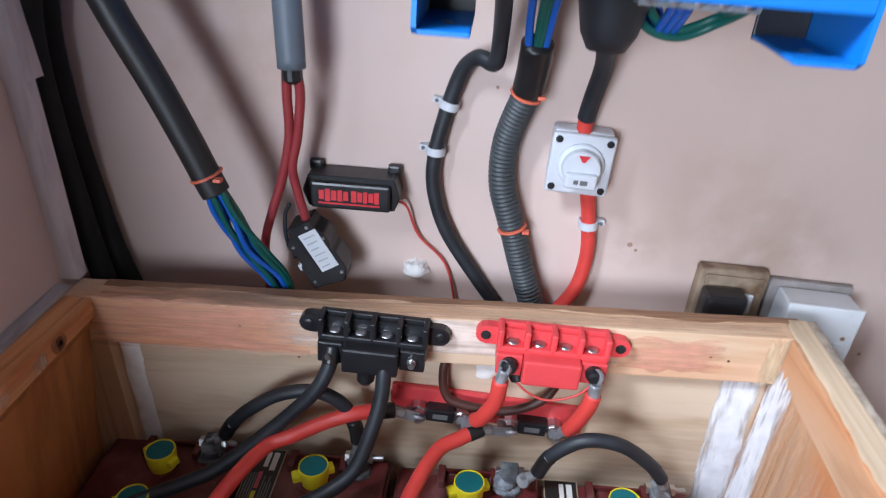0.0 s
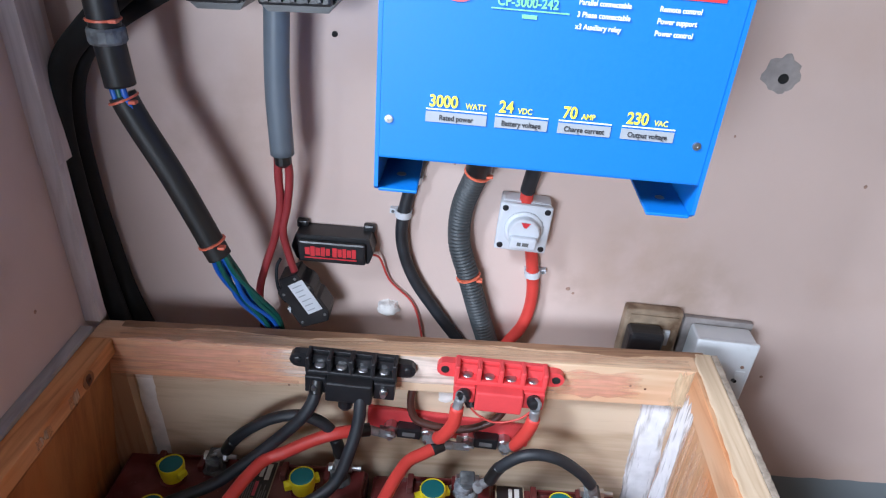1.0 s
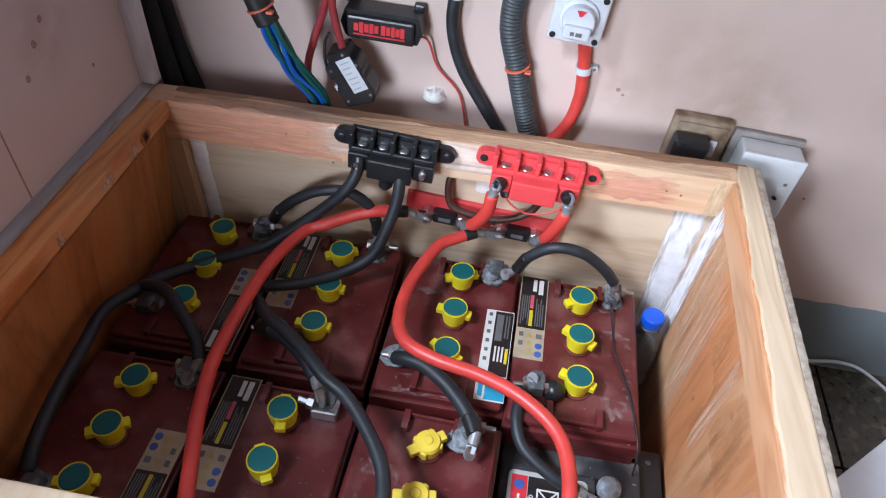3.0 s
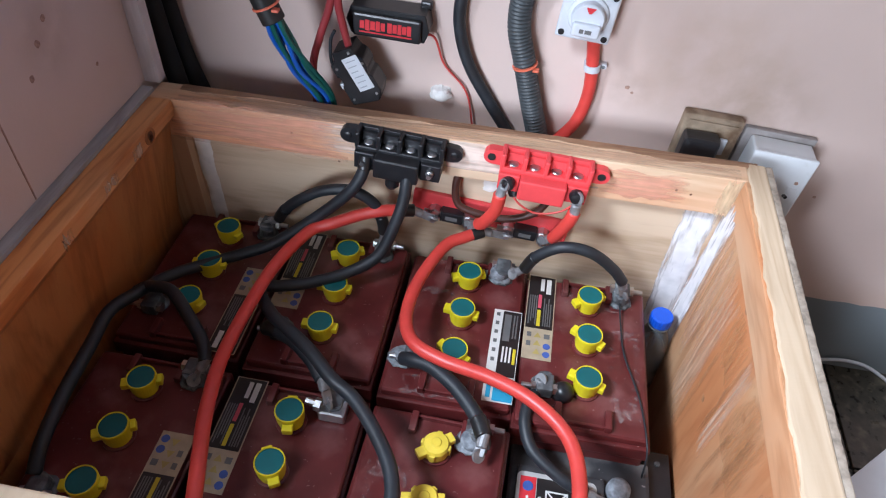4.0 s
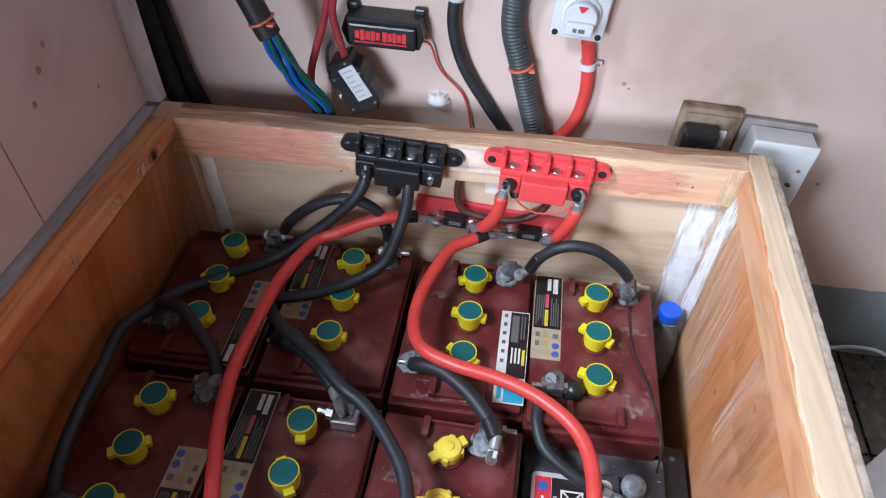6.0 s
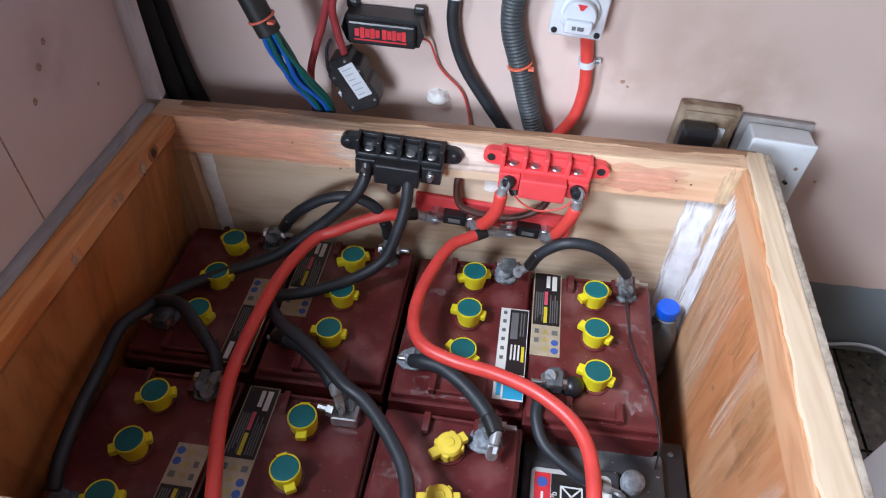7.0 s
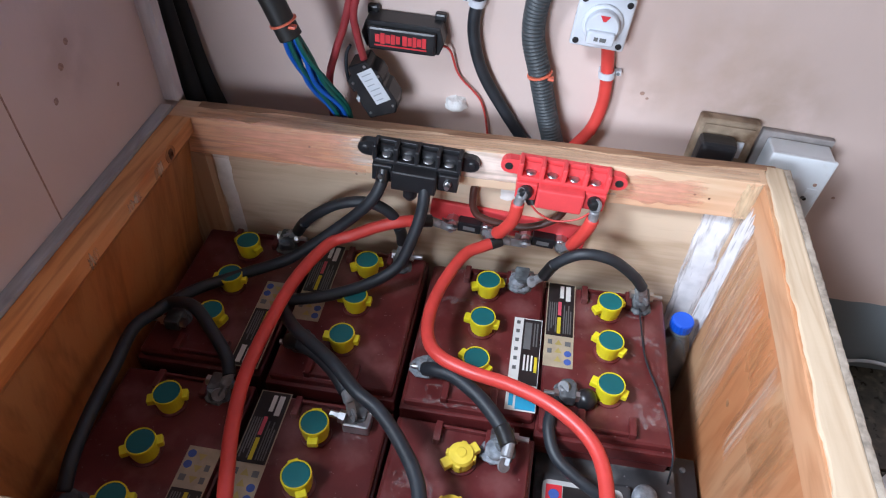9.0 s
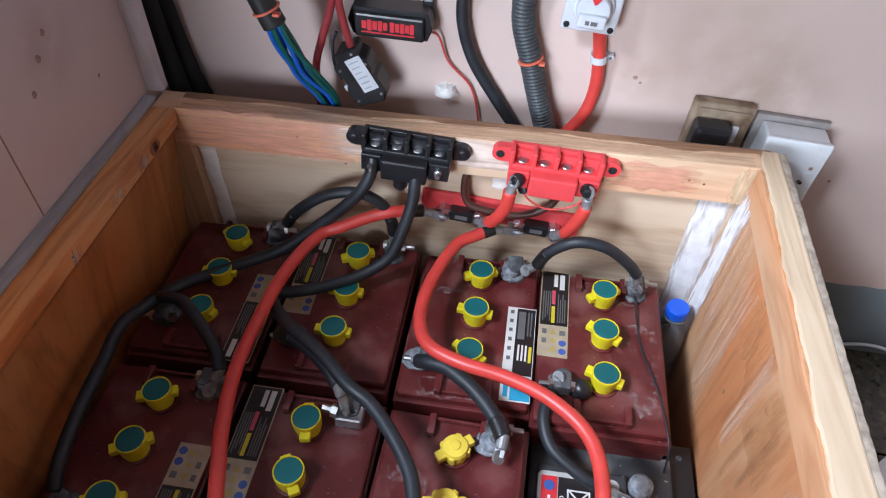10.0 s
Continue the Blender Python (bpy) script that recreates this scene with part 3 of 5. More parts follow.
for y0, y1, z0, z1, sd in ((0.045, 0.075, 0.30, 0.468, 51), (0.085, 0.115, 0.26, 0.465, 52), (0.125, 0.195, 0.22, 0.462, 53)):
    part("wash_patch", at_box(smear(y0, y1, z0, z1, sd, SIDE)), BLUSH, case, "pale pinkish brushed wash", True)
for y0, y1, z0, z1, sd in ((0.27, 0.30, 0.30, 0.468, 57), (0.41, 0.46, 0.25, 0.468, 59)):
    part("brush_streak", at_box(smear(y0, y1, z0, z1, sd, SIDE)), STREAK, case, "pale brush streak", True)
for y0, y1, z0, z1, sd in ((0.080, 0.086, 0.27, 0.45, 81), (0.117, 0.124, 0.24, 0.46, 82), (0.200, 0.209, 0.23, 0.40, 83), (0.262, 0.272, 0.30, 0.46, 84), (0.318, 0.330, 0.28, 0.42, 85), (0.350, 0.366, 0.33, 0.45, 86), (0.46, 0.468, 0.26, 0.42, 87)):
    part("varnish_streak", at_box(smear(y0, y1, z0, z1, sd, SIDE)), BROWNSTREAK, case, "brown varnish run", True)
for y0, y1, z0, z1, sd in ((0.19, 0.26, 0.395, 0.466, 61), (0.30, 0.39, 0.37, 0.467, 63), (0.47, 0.53, 0.36, 0.467, 67)):
    part("varnish_patch", at_box(smear(y0, y1, z0, z1, sd, SIDE)), VARNISH, case, "orange varnish stain", True)
for y0, y1, z0, z1, sd in ((-0.31, -0.27, 0.497, 0.513, 71), (-0.40, -0.375, 0.495, 0.510, 73), (-0.235, -0.21, 0.496, 0.511, 75)):
    part("scuff_patch", at_box(smear(y0, y1, z0, z1, sd, pose(0.0007, 0, 0, 0, 0, 90))), STREAK, case, "pale rubbed scuff", True)
eb = box(0.0, 0.80, -0.0895, -0.0772, RIM - 0.012, RIM + 0.0008, 0.0008)
bmesh.ops.subdivide_edges(eb, edges=[e for e in eb.edges if e.calc_length() > 0.3], cuts=60)
for v in eb.verts:
    v.co.y += 0.009 * noise.noise(v.co * 14) + 0.003 * noise.noise(v.co * 60) if v.co.y < -0.085 else 0
part("back_edge", at_box(eb), EDGE, case, "dirty brown sawn edge")


# ---------------- batteries ----------------
W, L, BT = 0.178, 0.262, 0.30
BB = FLOOR + 0.0155


def filler_cap(bat, x, y, z, turn, disc=True):
    """A vent cap with two ears; most have a teal disc pressed into the top."""
    h = 0.027 if disc else 0.02
    bm = lathe([(0.0155, 0), (0.0155, 0.007), (0.0170, 0.008), (0.0183, h - 0.003), (0.0179, h), (0.0166, h), (0.0164, h - 0.0018)] if disc else
               [(0.0155, 0), (0.0165, 0.006), (0.0165, h - 0.004), (0.0145, h), (0.007, h + 0.001), (0.0055, h + 0.0025)], seg=28)
    for s in (0, 180):
        ear = box(0.014, 0.0262 if s else 0.024, -0.0065, 0.0065, h * 0.42, h * 0.42 + 0.009, 0.0018)
        ear.transform(pose(0, 0, 0, 0, 0, s))
        bm = merge(bm, ear)
    if not disc:
        for s in range(0, 360, 90):
            rib = box(0.012, 0.0185, -0.0035, 0.0035, 0.004, h - 0.003, 0.0015)
            rib.transform(pose(0, 0, 0, 0, 0, s + 45))
            bm = merge(bm, rib)
    bm.transform(pose(x, y, z, 0, 0, turn))
    cap = part("vent_cap", bm, YELLOW if disc else PALEYELLOW, bat, "yellow plastic vent cap")
    if disc:
        d = lathe([(0.0163, h - 0.003), (0.0163, h - 0.0009), (0.0145, h - 0.0002)], seg=28)
        d.transform(pose(x, y, z))
        part("disc", d, TEAL, cap, "teal disc")
    return cap


def terminal(bat, x, y, z, turn, crust=0.5):
    bm = lathe([(0.017, 0), (0.0165, 0.004), (0.0125, 0.006), (0.011, 0.018), (0.0095, 0.02)], seg=16)
    for v in bm.verts:
        v.co += Vector((1, 1, 0.4)) * 0.004 * crust * noise.noise(v.co * 120 + Vector((x, y, 0)) * 50)
    bm = box(-0.004, 0.022, -0.011, 0.011, 0.003, 0.022, 0.003, bm)
    bm.transform(pose(x, y, z, 0, 0, turn))
    t = part("terminal", bm, LEAD, bat, "corroded grey lead terminal")
    b = lathe([(0.0036, -0.03), (0.0036, 0.016)], (0, 1, 0), (0.013, 0, 0.013), 10)
    b = lathe([(0.0075, 0.0105), (0.0075, 0.017)], (0, 1, 0), (0.013, 0, 0.013), 6, b)
    b = lathe([(0.0075, -0.017), (0.0075, -0.0112)], (0, 1, 0), (0.013, 0, 0.013), 6, b)
    b.transform(pose(x, y, z, 0, 0, turn))
    part("bolt", b, STEEL, t, "bright steel bolt")


def bars(bat, rects, z, material, name="label_print"):
    bm = bmesh.new()
    for x0, x1, y0, y1 in rects:
        box(x0, x1, y0, y1, z, z + 0.0003, 0, bm)
    return part(name, bm, material, bat)


def tri(cx, cy, s, z, bm):
    vs = [bm.verts.new((cx + s * math.cos(a), cy + s * math.sin(a), z)) for a in (radians(90), radians(210), radians(330))]
    bm.faces.new(vs)


def dark_label(bat, x0, y1, z):
    """Black warning label: title strip, coloured blocks, cream end with pictograms."""
    w, l = 0.041, 0.156
    sheet = part("label_sheet", box(x0, x0 + w, y1 - l, y1, z, z + 0.0004), LBL_CREAM, bat, "cream and black printed warning label")
    z += 0.0006
    bars(sheet, [(x0 + 0.0015, x0 + w - 0.0015, y1 - 0.102, y1 - 0.0015)], z, LBL_BLACK)
    z += 0.0005
    bars(sheet, [(x0 + 0.027, x0 + 0.034, y1 - 0.035, y1 - 0.006), (x0 + 0.0185, x0 + 0.024, y1 - 0.03, y1 - 0.006)], z, LBL_WHITE)
    bars(sheet, [(x0 + 0.0165, x0 + 0.0215, y1 - 0.064, y1 - 0.038)], z, LBL_PINK)
    bars(sheet, [(x0 + 0.0165, x0 + 0.0215, y1 - 0.098, y1 - 0.068)], z, LBL_YELLOW)
    bars(sheet, [(x0 + 0.004 + k * 0.0032, x0 + 0.0056 + k * 0.0032, y1 - 0.096 + (k % 3) * 0.006, y1 - 0.04) for k in range(4)], z, LBL_GREY)
    bars(sheet, [(x0 + 0.025 + k * 0.0032, x0 + 0.0266 + k * 0.0032, y1 - 0.097, y1 - 0.044 - (k % 2) * 0.01) for k in range(4)], z, LBL_GREY)
    bm = bmesh.new()
    for k, (cx, cy) in enumerate(((0.020, -0.115), (0.020, -0.129), (0.020, -0.144))):
        tri(x0 + cx, y1 + cy, 0.0062, z - 0.0002, bm)
    part("pictogram", bm, LBL_OCHRE, sheet)
    bm = bmesh.new()
    for cx, cy in ((0.0335, -0.132), (0.0335, -0.146)):
        lathe([(0.0052, 0), (0.0052, 0.0003)], (0, 0, 1), (x0 + cx, y1 + cy, z - 0.0004), 14, bm)
    part("pictogram", bm, LBL_BLUE, sheet)
    bars(sheet, [(x0 + 0.005, x0 + 0.011, y1 - 0.118, y1 - 0.11), (x0 + 0.005, x0 + 0.011, y1 - 0.134, y1 - 0.126), (x0 + 0.029, x0 + 0.037, y1 - 0.119, y1 - 0.111)], z, LBL_GREY)
    return sheet


def pale_label(bat, x0, y1, z):
    """White-edged label with a black body and a blue and white panel at one end."""
    w, l = 0.040, 0.156
    sheet = part("label_sheet", box(x0, x0 + w, y1 - l, y1, z, z + 0.0004), LBL_WHITE, bat, "white, black and blue printed label")
    z += 0.0006
    bars(sheet, [(x0 + 0.0135, x0 + w - 0.001, y1 - 0.115, y1 - 0.002)], z, LBL_BLACK)
    bars(sheet, [(x0 + 0.013, x0 + w - 0.001, y1 - 0.154, y1 - 0.128)], z, LBL_CYAN)
    z += 0.0005
    bars(sheet, [(x0 + 0.016, x0 + 0.026, y1 - 0.056, y1 - 0.008)] + [(x0 + 0.029 + 0.004 * k, x0 + 0.031 + 0.004 * k, y1 - 0.05, y1 - 0.008) for k in range(2)], z, LBL_GREY)
    bars(sheet, [(x0 + 0.018 + 0.005 * k, x0 + 0.0205 + 0.005 * k, y1 - 0.092, y1 - 0.066) for k in range(3)], z, LBL_WHITE)
    bars(sheet, [(x0 + 0.033, x0 + 0.037, y1 - 0.094, y1 - 0.068)], z, LBL_YELLOW)
    bars(sheet, [(x0 + 0.004, x0 + 0.009, y1 - 0.012 - 0.016 * k, y1 - 0.006 - 0.016 * k) for k in range(6)], z - 0.0003, LBL_GREY)
    bars(sheet, [(x0 + 0.004, x0 + 0.010, y1 - 0.15, y1 - 0.122)], z - 0.0003, LBL_CYAN)
    return sheet


def battery(x, y, turn, caps, label, kind_label, disc=True, pitch=0.0715, top=BT, cap_turn=(10, 20, -15), lean=0.0):
    bat = thing("battery", pose(x, y, BB, 0, 0, turn + lean), label, "battery", "batteries in the plywood box")
    h = top - BB
    flip = 180 if turn else 0
    bm = box(-W / 2 + 0.003, W / 2 - 0.003, -L / 2 + 0.003, L / 2 - 0.003, 0, h - 0.035, 0.004)
    part("case", bm, MAROON, bat)
    bm = box(-W / 2, W / 2, -L / 2, L / 2, h - 0.036, h - 0.012, 0.003)
    bm = box(-W / 2 + 0.0035, W / 2 - 0.0035, -L / 2 + 0.006, L / 2 - 0.006, h - 0.02, h, 0.006, bm, 3)
    lid = part("lid", bm, MAROON, bat)
    # moulded handle recesses at both ends of the lid
    for s in (1, -1):
        bm = bmesh.new()
        for dx in (-0.032, 0.032):
            box(dx - 0.0045, dx + 0.0045, s * 0.108 - 0.014, s * 0.108 + 0.014, h - 0.002, h + 0.0105, 0.002, bm)
        box(-0.030, 0.030, s * 0.118 - 0.002, s * 0.118 + 0.002, h - 0.002, h + 0.007, 0.0015, bm)
        part("grip_rib", bm, MAROON, lid)
    for k in range(3):
        yy = (1 - k) * pitch + (-0.009 if turn else 0.009)
        filler_cap(bat, 0.002, yy, h + 0.002, cap_turn[k] + flip, disc)
        part("cap_collar", lathe([(0.0195, -0.001), (0.019, 0.0025), (0.017, 0.003)], (0, 0, 1), (0.002, yy, h), 24), MAROON, lid)
    for tx, ty, tt in ((0.050, 0.102, 90), (-0.052, -0.066, -90)):
        terminal(bat, -tx if turn else tx, -ty if turn else ty, h - 0.001, tt + turn, 1.0)
    if kind_label == "dark":
        dark_label(bat, -0.0860, 0.1280, h + 0.0003)
    elif kind_label == "pale":
        pale_label(bat, 0.047, 0.040, h + 0.0003)
    return bat


def crust(bat, x, y, z, r, seed):
    bm = bmesh.new()
    bmesh.ops.create_icosphere(bm, subdivisions=3, radius=1)
    for v in bm.verts:
        k = 1 + 0.28 * noise.noise(v.co * 2.1 + Vector((seed, seed, 0))) + 0.1 * noise.noise(v.co * 7)
        v.co = Vector((x + v.co.x * r * k, y + v.co.y * r * 0.8 * k, z + v.co.z * 0.007 * k))
    lathe([(0.0135, 0), (0.0135, 0.011), (0.012, 0.0135), (0.004, 0.014)], (0, 0, 1), (x, y, z - 0.002), 20, bm)
    part("corrosion", bm, LEADSALT, bat, "pale grey corrosion crust", True)


LBL = "dusty maroon lead-acid battery with yellow vent caps"
battery(0.067, -0.240, 180, 3, LBL + " and teal discs", "dark", cap_turn=(-15, 5, -25))
battery(0.254, -0.247, 0, 3, LBL + ", cables crossing over it", "dark", cap_turn=(25, 0, 0))
bC = battery(0.440, -0.254, 0, 3, LBL + " and a white-edged label", "pale", cap_turn=(20, -8, -30))
bD = battery(0.6175, -0.264, 0, 3, LBL + ", beside a clear bottle", "dark", cap_turn=(30, -30, -20))
battery(0.068, -0.518, 180, 3, LBL + ", deep in shade", "dark", cap_turn=(15, 30, 20), pitch=0.069)
bF = battery(0.258, -0.526, 0, 3, LBL + ", under a red cable", "dark", cap_turn=(100, 120, 110), pitch=0.069)
bG = battery(0.4385, -0.530, 0, 3, "maroon lead-acid battery with plain yellow vent caps", "", False, cap_turn=(40, 10, 0), pitch=0.068, lean=-1.5)

hT = BT - BB
br_b = box(-0.017, 0.017, -0.012, 0.012, 0, 0.017, 0.003)
br_b = lathe([(0.0085, 0.010), (0.0085, 0.018), (0.0045, 0.0182), (0.0045, 0.030)], (-1, 0.1, 0.12), (-0.004, -0.004, 0.020), 6, br_b)
br_b.transform(pose(0.050, 0.098, hT))
part("terminal_clamp", br_b, STEEL, bF, "bright plated clamp and nut")
crust(bC, 0.045, 0.102, hT + 0.006, 0.020, 1)
crust(bC, -0.064, -0.073, hT + 0.004, 0.022, 4)
part("terminal_boot", lathe([(0.0135, 0), (0.0145, 0.008), (0.012, 0.017), (0.006, 0.021)], (0.35, -0.2, 0.9), (-0.030, -0.076, hT), 20), BLACKPL, bD, "black rubber terminal boot", True)
crust(bG, 0.042, 0.096, hT + 0.004, 0.021, 8)
for bat, x0, x1, y0, y1, sd in ((bG, -0.075, 0.02, 0.06, 0.122, 21), (bG, 0.01, 0.08, 0.02, 0.118, 22), (bG, -0.08, -0.01, -0.05, 0.06, 23), (bC, -0.078, 0.01, -0.122, -0.05, 24), (bC, -0.02, 0.045, -0.124, -0.09, 25), (bD, -0.05, 0.07, -0.122, -0.08, 26), (bC, -0.08, 0.03, 0.095, 0.124, 27), (bD, 0.03, 0.08, -0.05, 0.10, 28)):
    part("dust_film", smear(x0, x1, y0, y1, sd, pose(0, 0, hT + 0.0002, -90, 0, 0) @ Matrix.Diagonal((1, 1, -1, 1))), DUST, bat, "pale settled dust", True)
# the odd black battery, lower than the rest
bb = thing("battery", pose(0.6265, -0.523, BB), "low black battery with a white and red label", "battery", "batteries in the plywood box")
hh = 0.245 - BB
part("case", box(-0.09, 0.088, -0.13, 0.134, 0, hh - 0.03, 0.004), BLACKCASE, bb)
blid = part("lid", box(-0.091, 0.089, -0.131, 0.136, hh - 0.031, hh, 0.005), BLACKCASE, bb)
part("lid_step", box(-0.08, 0.03, -0.12, 0.10, hh - 0.002, hh + 0.010, 0.004), BLACKCASE, blid)
lb = box(-0.080, 0.020, -0.09, 0.090, hh + 0.0101, hh + 0.0105)
up = [e for e in lb.edges if abs(e.verts[0].co.z - e.verts[1].co.z) > 0.0002]
bmesh.ops.bevel(lb, geom=up, offset=0.008, segments=4, affect="EDGES", profile=0.5)
lab = part("label_sheet", lb, LBL_PALE, bb, "grey-edged label with red, black and white fields")
bars(lab, [(-0.0755, -0.0555, -0.08, 0.0835)], hh + 0.0107, LBL_RED)
bars(lab, [(-0.0545, -0.0075, -0.08, 0.0835)], hh + 0.0107, LBL_BLACK)
bars(lab, [(-0.0060, 0.0170, -0.08, 0.073)], hh + 0.0107, LBL_WHITE)
part("label_print", lathe([(0.0068, 0), (0.0065, 0.0003)], (0, 0, 1), (-0.0655, 0.071, hh + 0.0111), 18), LBL_BLUE, lab)
part("label_print", lathe([(0.0078, 0), (0.0075, 0.0003)], (0, 0, 1), (-0.0655, 0.018, hh + 0.0111), 18), LBL_PALE, lab)
bars(lab, [(-0.067, -0.064, 0.032, 0.058), (-0.043, -0.016, 0.0415, 0.0435), (-0.041, -0.018, 0.0665, 0.0685), (-0.0435, -0.0415, 0.0415, 0.068), (-0.0175, -0.0155, 0.0415, 0.068), (-0.046, -0.041, 0.0, 0.026), (-0.036, -0.031, 0.006, 0.026), (-0.026, -0.018, 0.012, 0.026)], hh + 0.0112, LBL_WHITE)
for a in (45, -45):
    x = box(-0.019, 0.019, -0.001, 0.001, 0, 0.0003)
    x.transform(pose(-0.0295, 0.055, hh + 0.0113, 0, 0, a))
    part("pictogram", x, LBL_WHITE, lab)
text_mesh("label_lettering", "Pb", 0.011, pose(-0.0475, 0.054, hh + 0.0113, 0, 0, 90), LBL_WHITE, lab)
part("vent_plug", lathe([(0.015, 0), (0.0155, 0.006), (0.0145, 0.015), (0.009, 0.0205), (0.003, 0.022)], (0, 0, 1), (0.047, 0.088, hh - 0.001), 20), LEADSALT, bb, "pale dusty domed plug")
for dy in (0.04, -0.03):
    part("vent_plug", lathe([(0.012, 0), (0.012, 0.012), (0.009, 0.015)], (0, 0, 1), (0.055, dy, hh), 16), LEAD, bb, "pale grey plug")


# ---------------- heavy cables in the box ----------------
def cable(name, pts, r, material, label, lug0=None, lug1=None, shrink=(), group=""):
    ob = thing(name, Matrix.Translation(pts[0]), label, "cable", group)
    inv = Matrix.Translation(-Vector(pts[0]))
    bm = tube(pts, r, 16)
    bm.transform(inv)
    part("sheath", bm, material, ob, "", True)
    for end, d in ((lug0, 0), (lug1, -1)):
        if end is None:
            continue
        a = Vector(pts[d])
        b = Vector(end)
        dirn = (b - a).normalized()
        bm = lathe([(r * 0.75, -0.004), (r * 0.75, 0.012), (r * 0.6, 0.014)], dirn, a, 14)
        tip = a.lerp(b, 0.75)
        strip = box(-0.0065, 0.0065, -0.0015, 0.0015, 0.0, (b - a).length, 0.001)
        strip.transform(Matrix.Translation(a) @ Vector((0, 0, 1)).rotation_difference(dirn).to_matrix().to_4x4())
        bm = merge(bm, strip)
        bm = lathe([(0.0085, -0.0016), (0.0085, 0.0016)], dirn.orthogonal(), b, 16, bm)
        bm.transform(inv)
        part("lug", bm, TIN, ob, "tinned cable lug")
    sp = smooth_path(pts, 10)
    for i, j in shrink:
        bm = tube([sp[k] for k in (range(i, j) if i >= 0 else range(len(sp) + i, len(sp) + j))], r * 1.1, 16, 2)
        bm.transform(inv)
        part("heatshrink", bm, SHRINK, ob, "black heatshrink sleeve", True)
    return ob


G = "heavy cables in the box"
cable("battery_cable", [(0.284, -0.146, 0.492), (0.281, -0.156, 0.470), (0.268, -0.164, 0.445), (0.242, -0.168, 0.415), (0.205, -0.174, 0.380), (0.170, -0.183, 0.352), (0.137, -0.196, 0.333), (0.078, -0.224, 0.321), (0.030, -0.272, 0.330), (0.010, -0.326, 0.347), (-0.003, -0.372, 0.358), (0.001, -0.428, 0.357), (0.002, -0.49, 0.35), (0.003, -0.545, 0.335), (0.006, -0.578, 0.318)], 0.0085, RUBBER, "thick black rubber battery cable hung from the busbar", None, None, ((0, 9),), group=G)
cable("battery_cable", [(0.343, -0.140, 0.485), (0.342, -0.154, 0.468), (0.340, -0.164, 0.440), (0.331, -0.178, 0.405), (0.311, -0.199, 0.358), (0.273, -0.221, 0.337), (0.222, -0.248, 0.331), (0.181, -0.266, 0.334), (0.163, -0.275, 0.340), (0.172, -0.298, 0.347), (0.203, -0.335, 0.358), (0.240, -0.364, 0.367), (0.274, -0.391, 0.372), (0.309, -0.423, 0.372), (0.341, -0.443, 0.370), (0.375, -0.479, 0.368), (0.403, -0.522, 0.366), (0.412, -0.57, 0.362), (0.405, -0.625, 0.355)], 0.0085, RUBBER, "thick black rubber battery cable looping over the batteries", None, None, group=G)
cable("battery_cable", [(0.140, -0.138, 0.340), (0.155, -0.145, 0.366), (0.180, -0.150, 0.394), (0.220, -0.152, 0.422), (0.262, -0.152, 0.430), (0.293, -0.15, 0.411), (0.305, -0.148, 0.378), (0.307, -0.147, 0.355)], 0.008, RUBBER, "arched black jumper cable between two batteries", (0.122, -0.136, 0.328), (0.306, -0.147, 0.325), ((0, 12), (-14, 0)), group=G)
cable("battery_cable", [(-0.004, -0.312, 0.330), (0.02, -0.313, 0.347), (0.059, -0.325, 0.360), (0.097, -0.357, 0.356), (0.128, -0.388, 0.348), (0.138, -0.408, 0.338)], 0.0085, RUBBER, "black jumper cable lying in shade", None, (0.128, -0.428, 0.322), group=G)
cable("battery_cable", [(0.520, -0.165, 0.342), (0.534, -0.168, 0.374), (0.567, -0.17, 0.401), (0.607, -0.17, 0.398), (0.642, -0.17, 0.373), (0.660, -0.169, 0.350)], 0.008, RUBBER, "arched black jumper cable between two batteries", (0.505, -0.163, 0.325), (0.668, -0.168, 0.322), ((0, 10),), group=G)
cable("battery_cable", [(0.378, -0.342, 0.322), (0.394, -0.350, 0.334), (0.420, -0.360, 0.340), (0.455, -0.386, 0.341), (0.484, -0.418, 0.339), (0.497, -0.442, 0.336)], 0.0095, RUBBER, "black jumper cable between two batteries", None, (0.494, -0.462, 0.325), ((-10, 0),), group=G)
cable("battery_cable", [(0.556, -0.345, 0.308), (0.549, -0.362, 0.306), (0.546, -0.391, 0.300), (0.560, -0.423, 0.290), (0.600, -0.448, 0.279), (0.630, -0.453, 0.268)], 0.008, RUBBER, "black jumper cable down to the lower battery", (0.560, -0.337, 0.320), (0.655, -0.455, 0.258), group=G)
cable("battery_cable", [(0.190, -0.332, 0.325), (0.205, -0.342, 0.338), (0.240, -0.362, 0.348), (0.272, -0.388, 0.351), (0.292, -0.410, 0.347)], 0.010, RUBBER, "short black jumper cable beneath the crossing one", None, (0.303, -0.428, 0.325), ((0, 14),), group=G)
cable("battery_cable", [(0.349, -0.136, 0.396), (0.312, -0.150, 0.401), (0.276, -0.160, 0.394), (0.240, -0.175, 0.384), (0.208, -0.190, 0.375), (0.182, -0.259, 0.372), (0.172, -0.342, 0.370), (0.170, -0.423, 0.368), (0.181, -0.492, 0.366), (0.194, -0.539, 0.364), (0.209, -0.589, 0.362), (0.222, -0.64, 0.356)], 0.0087, REDCABLE, "thick red battery cable curving over the batteries", (0.377, -0.132, 0.383), None, ((0, 7),), group=G)
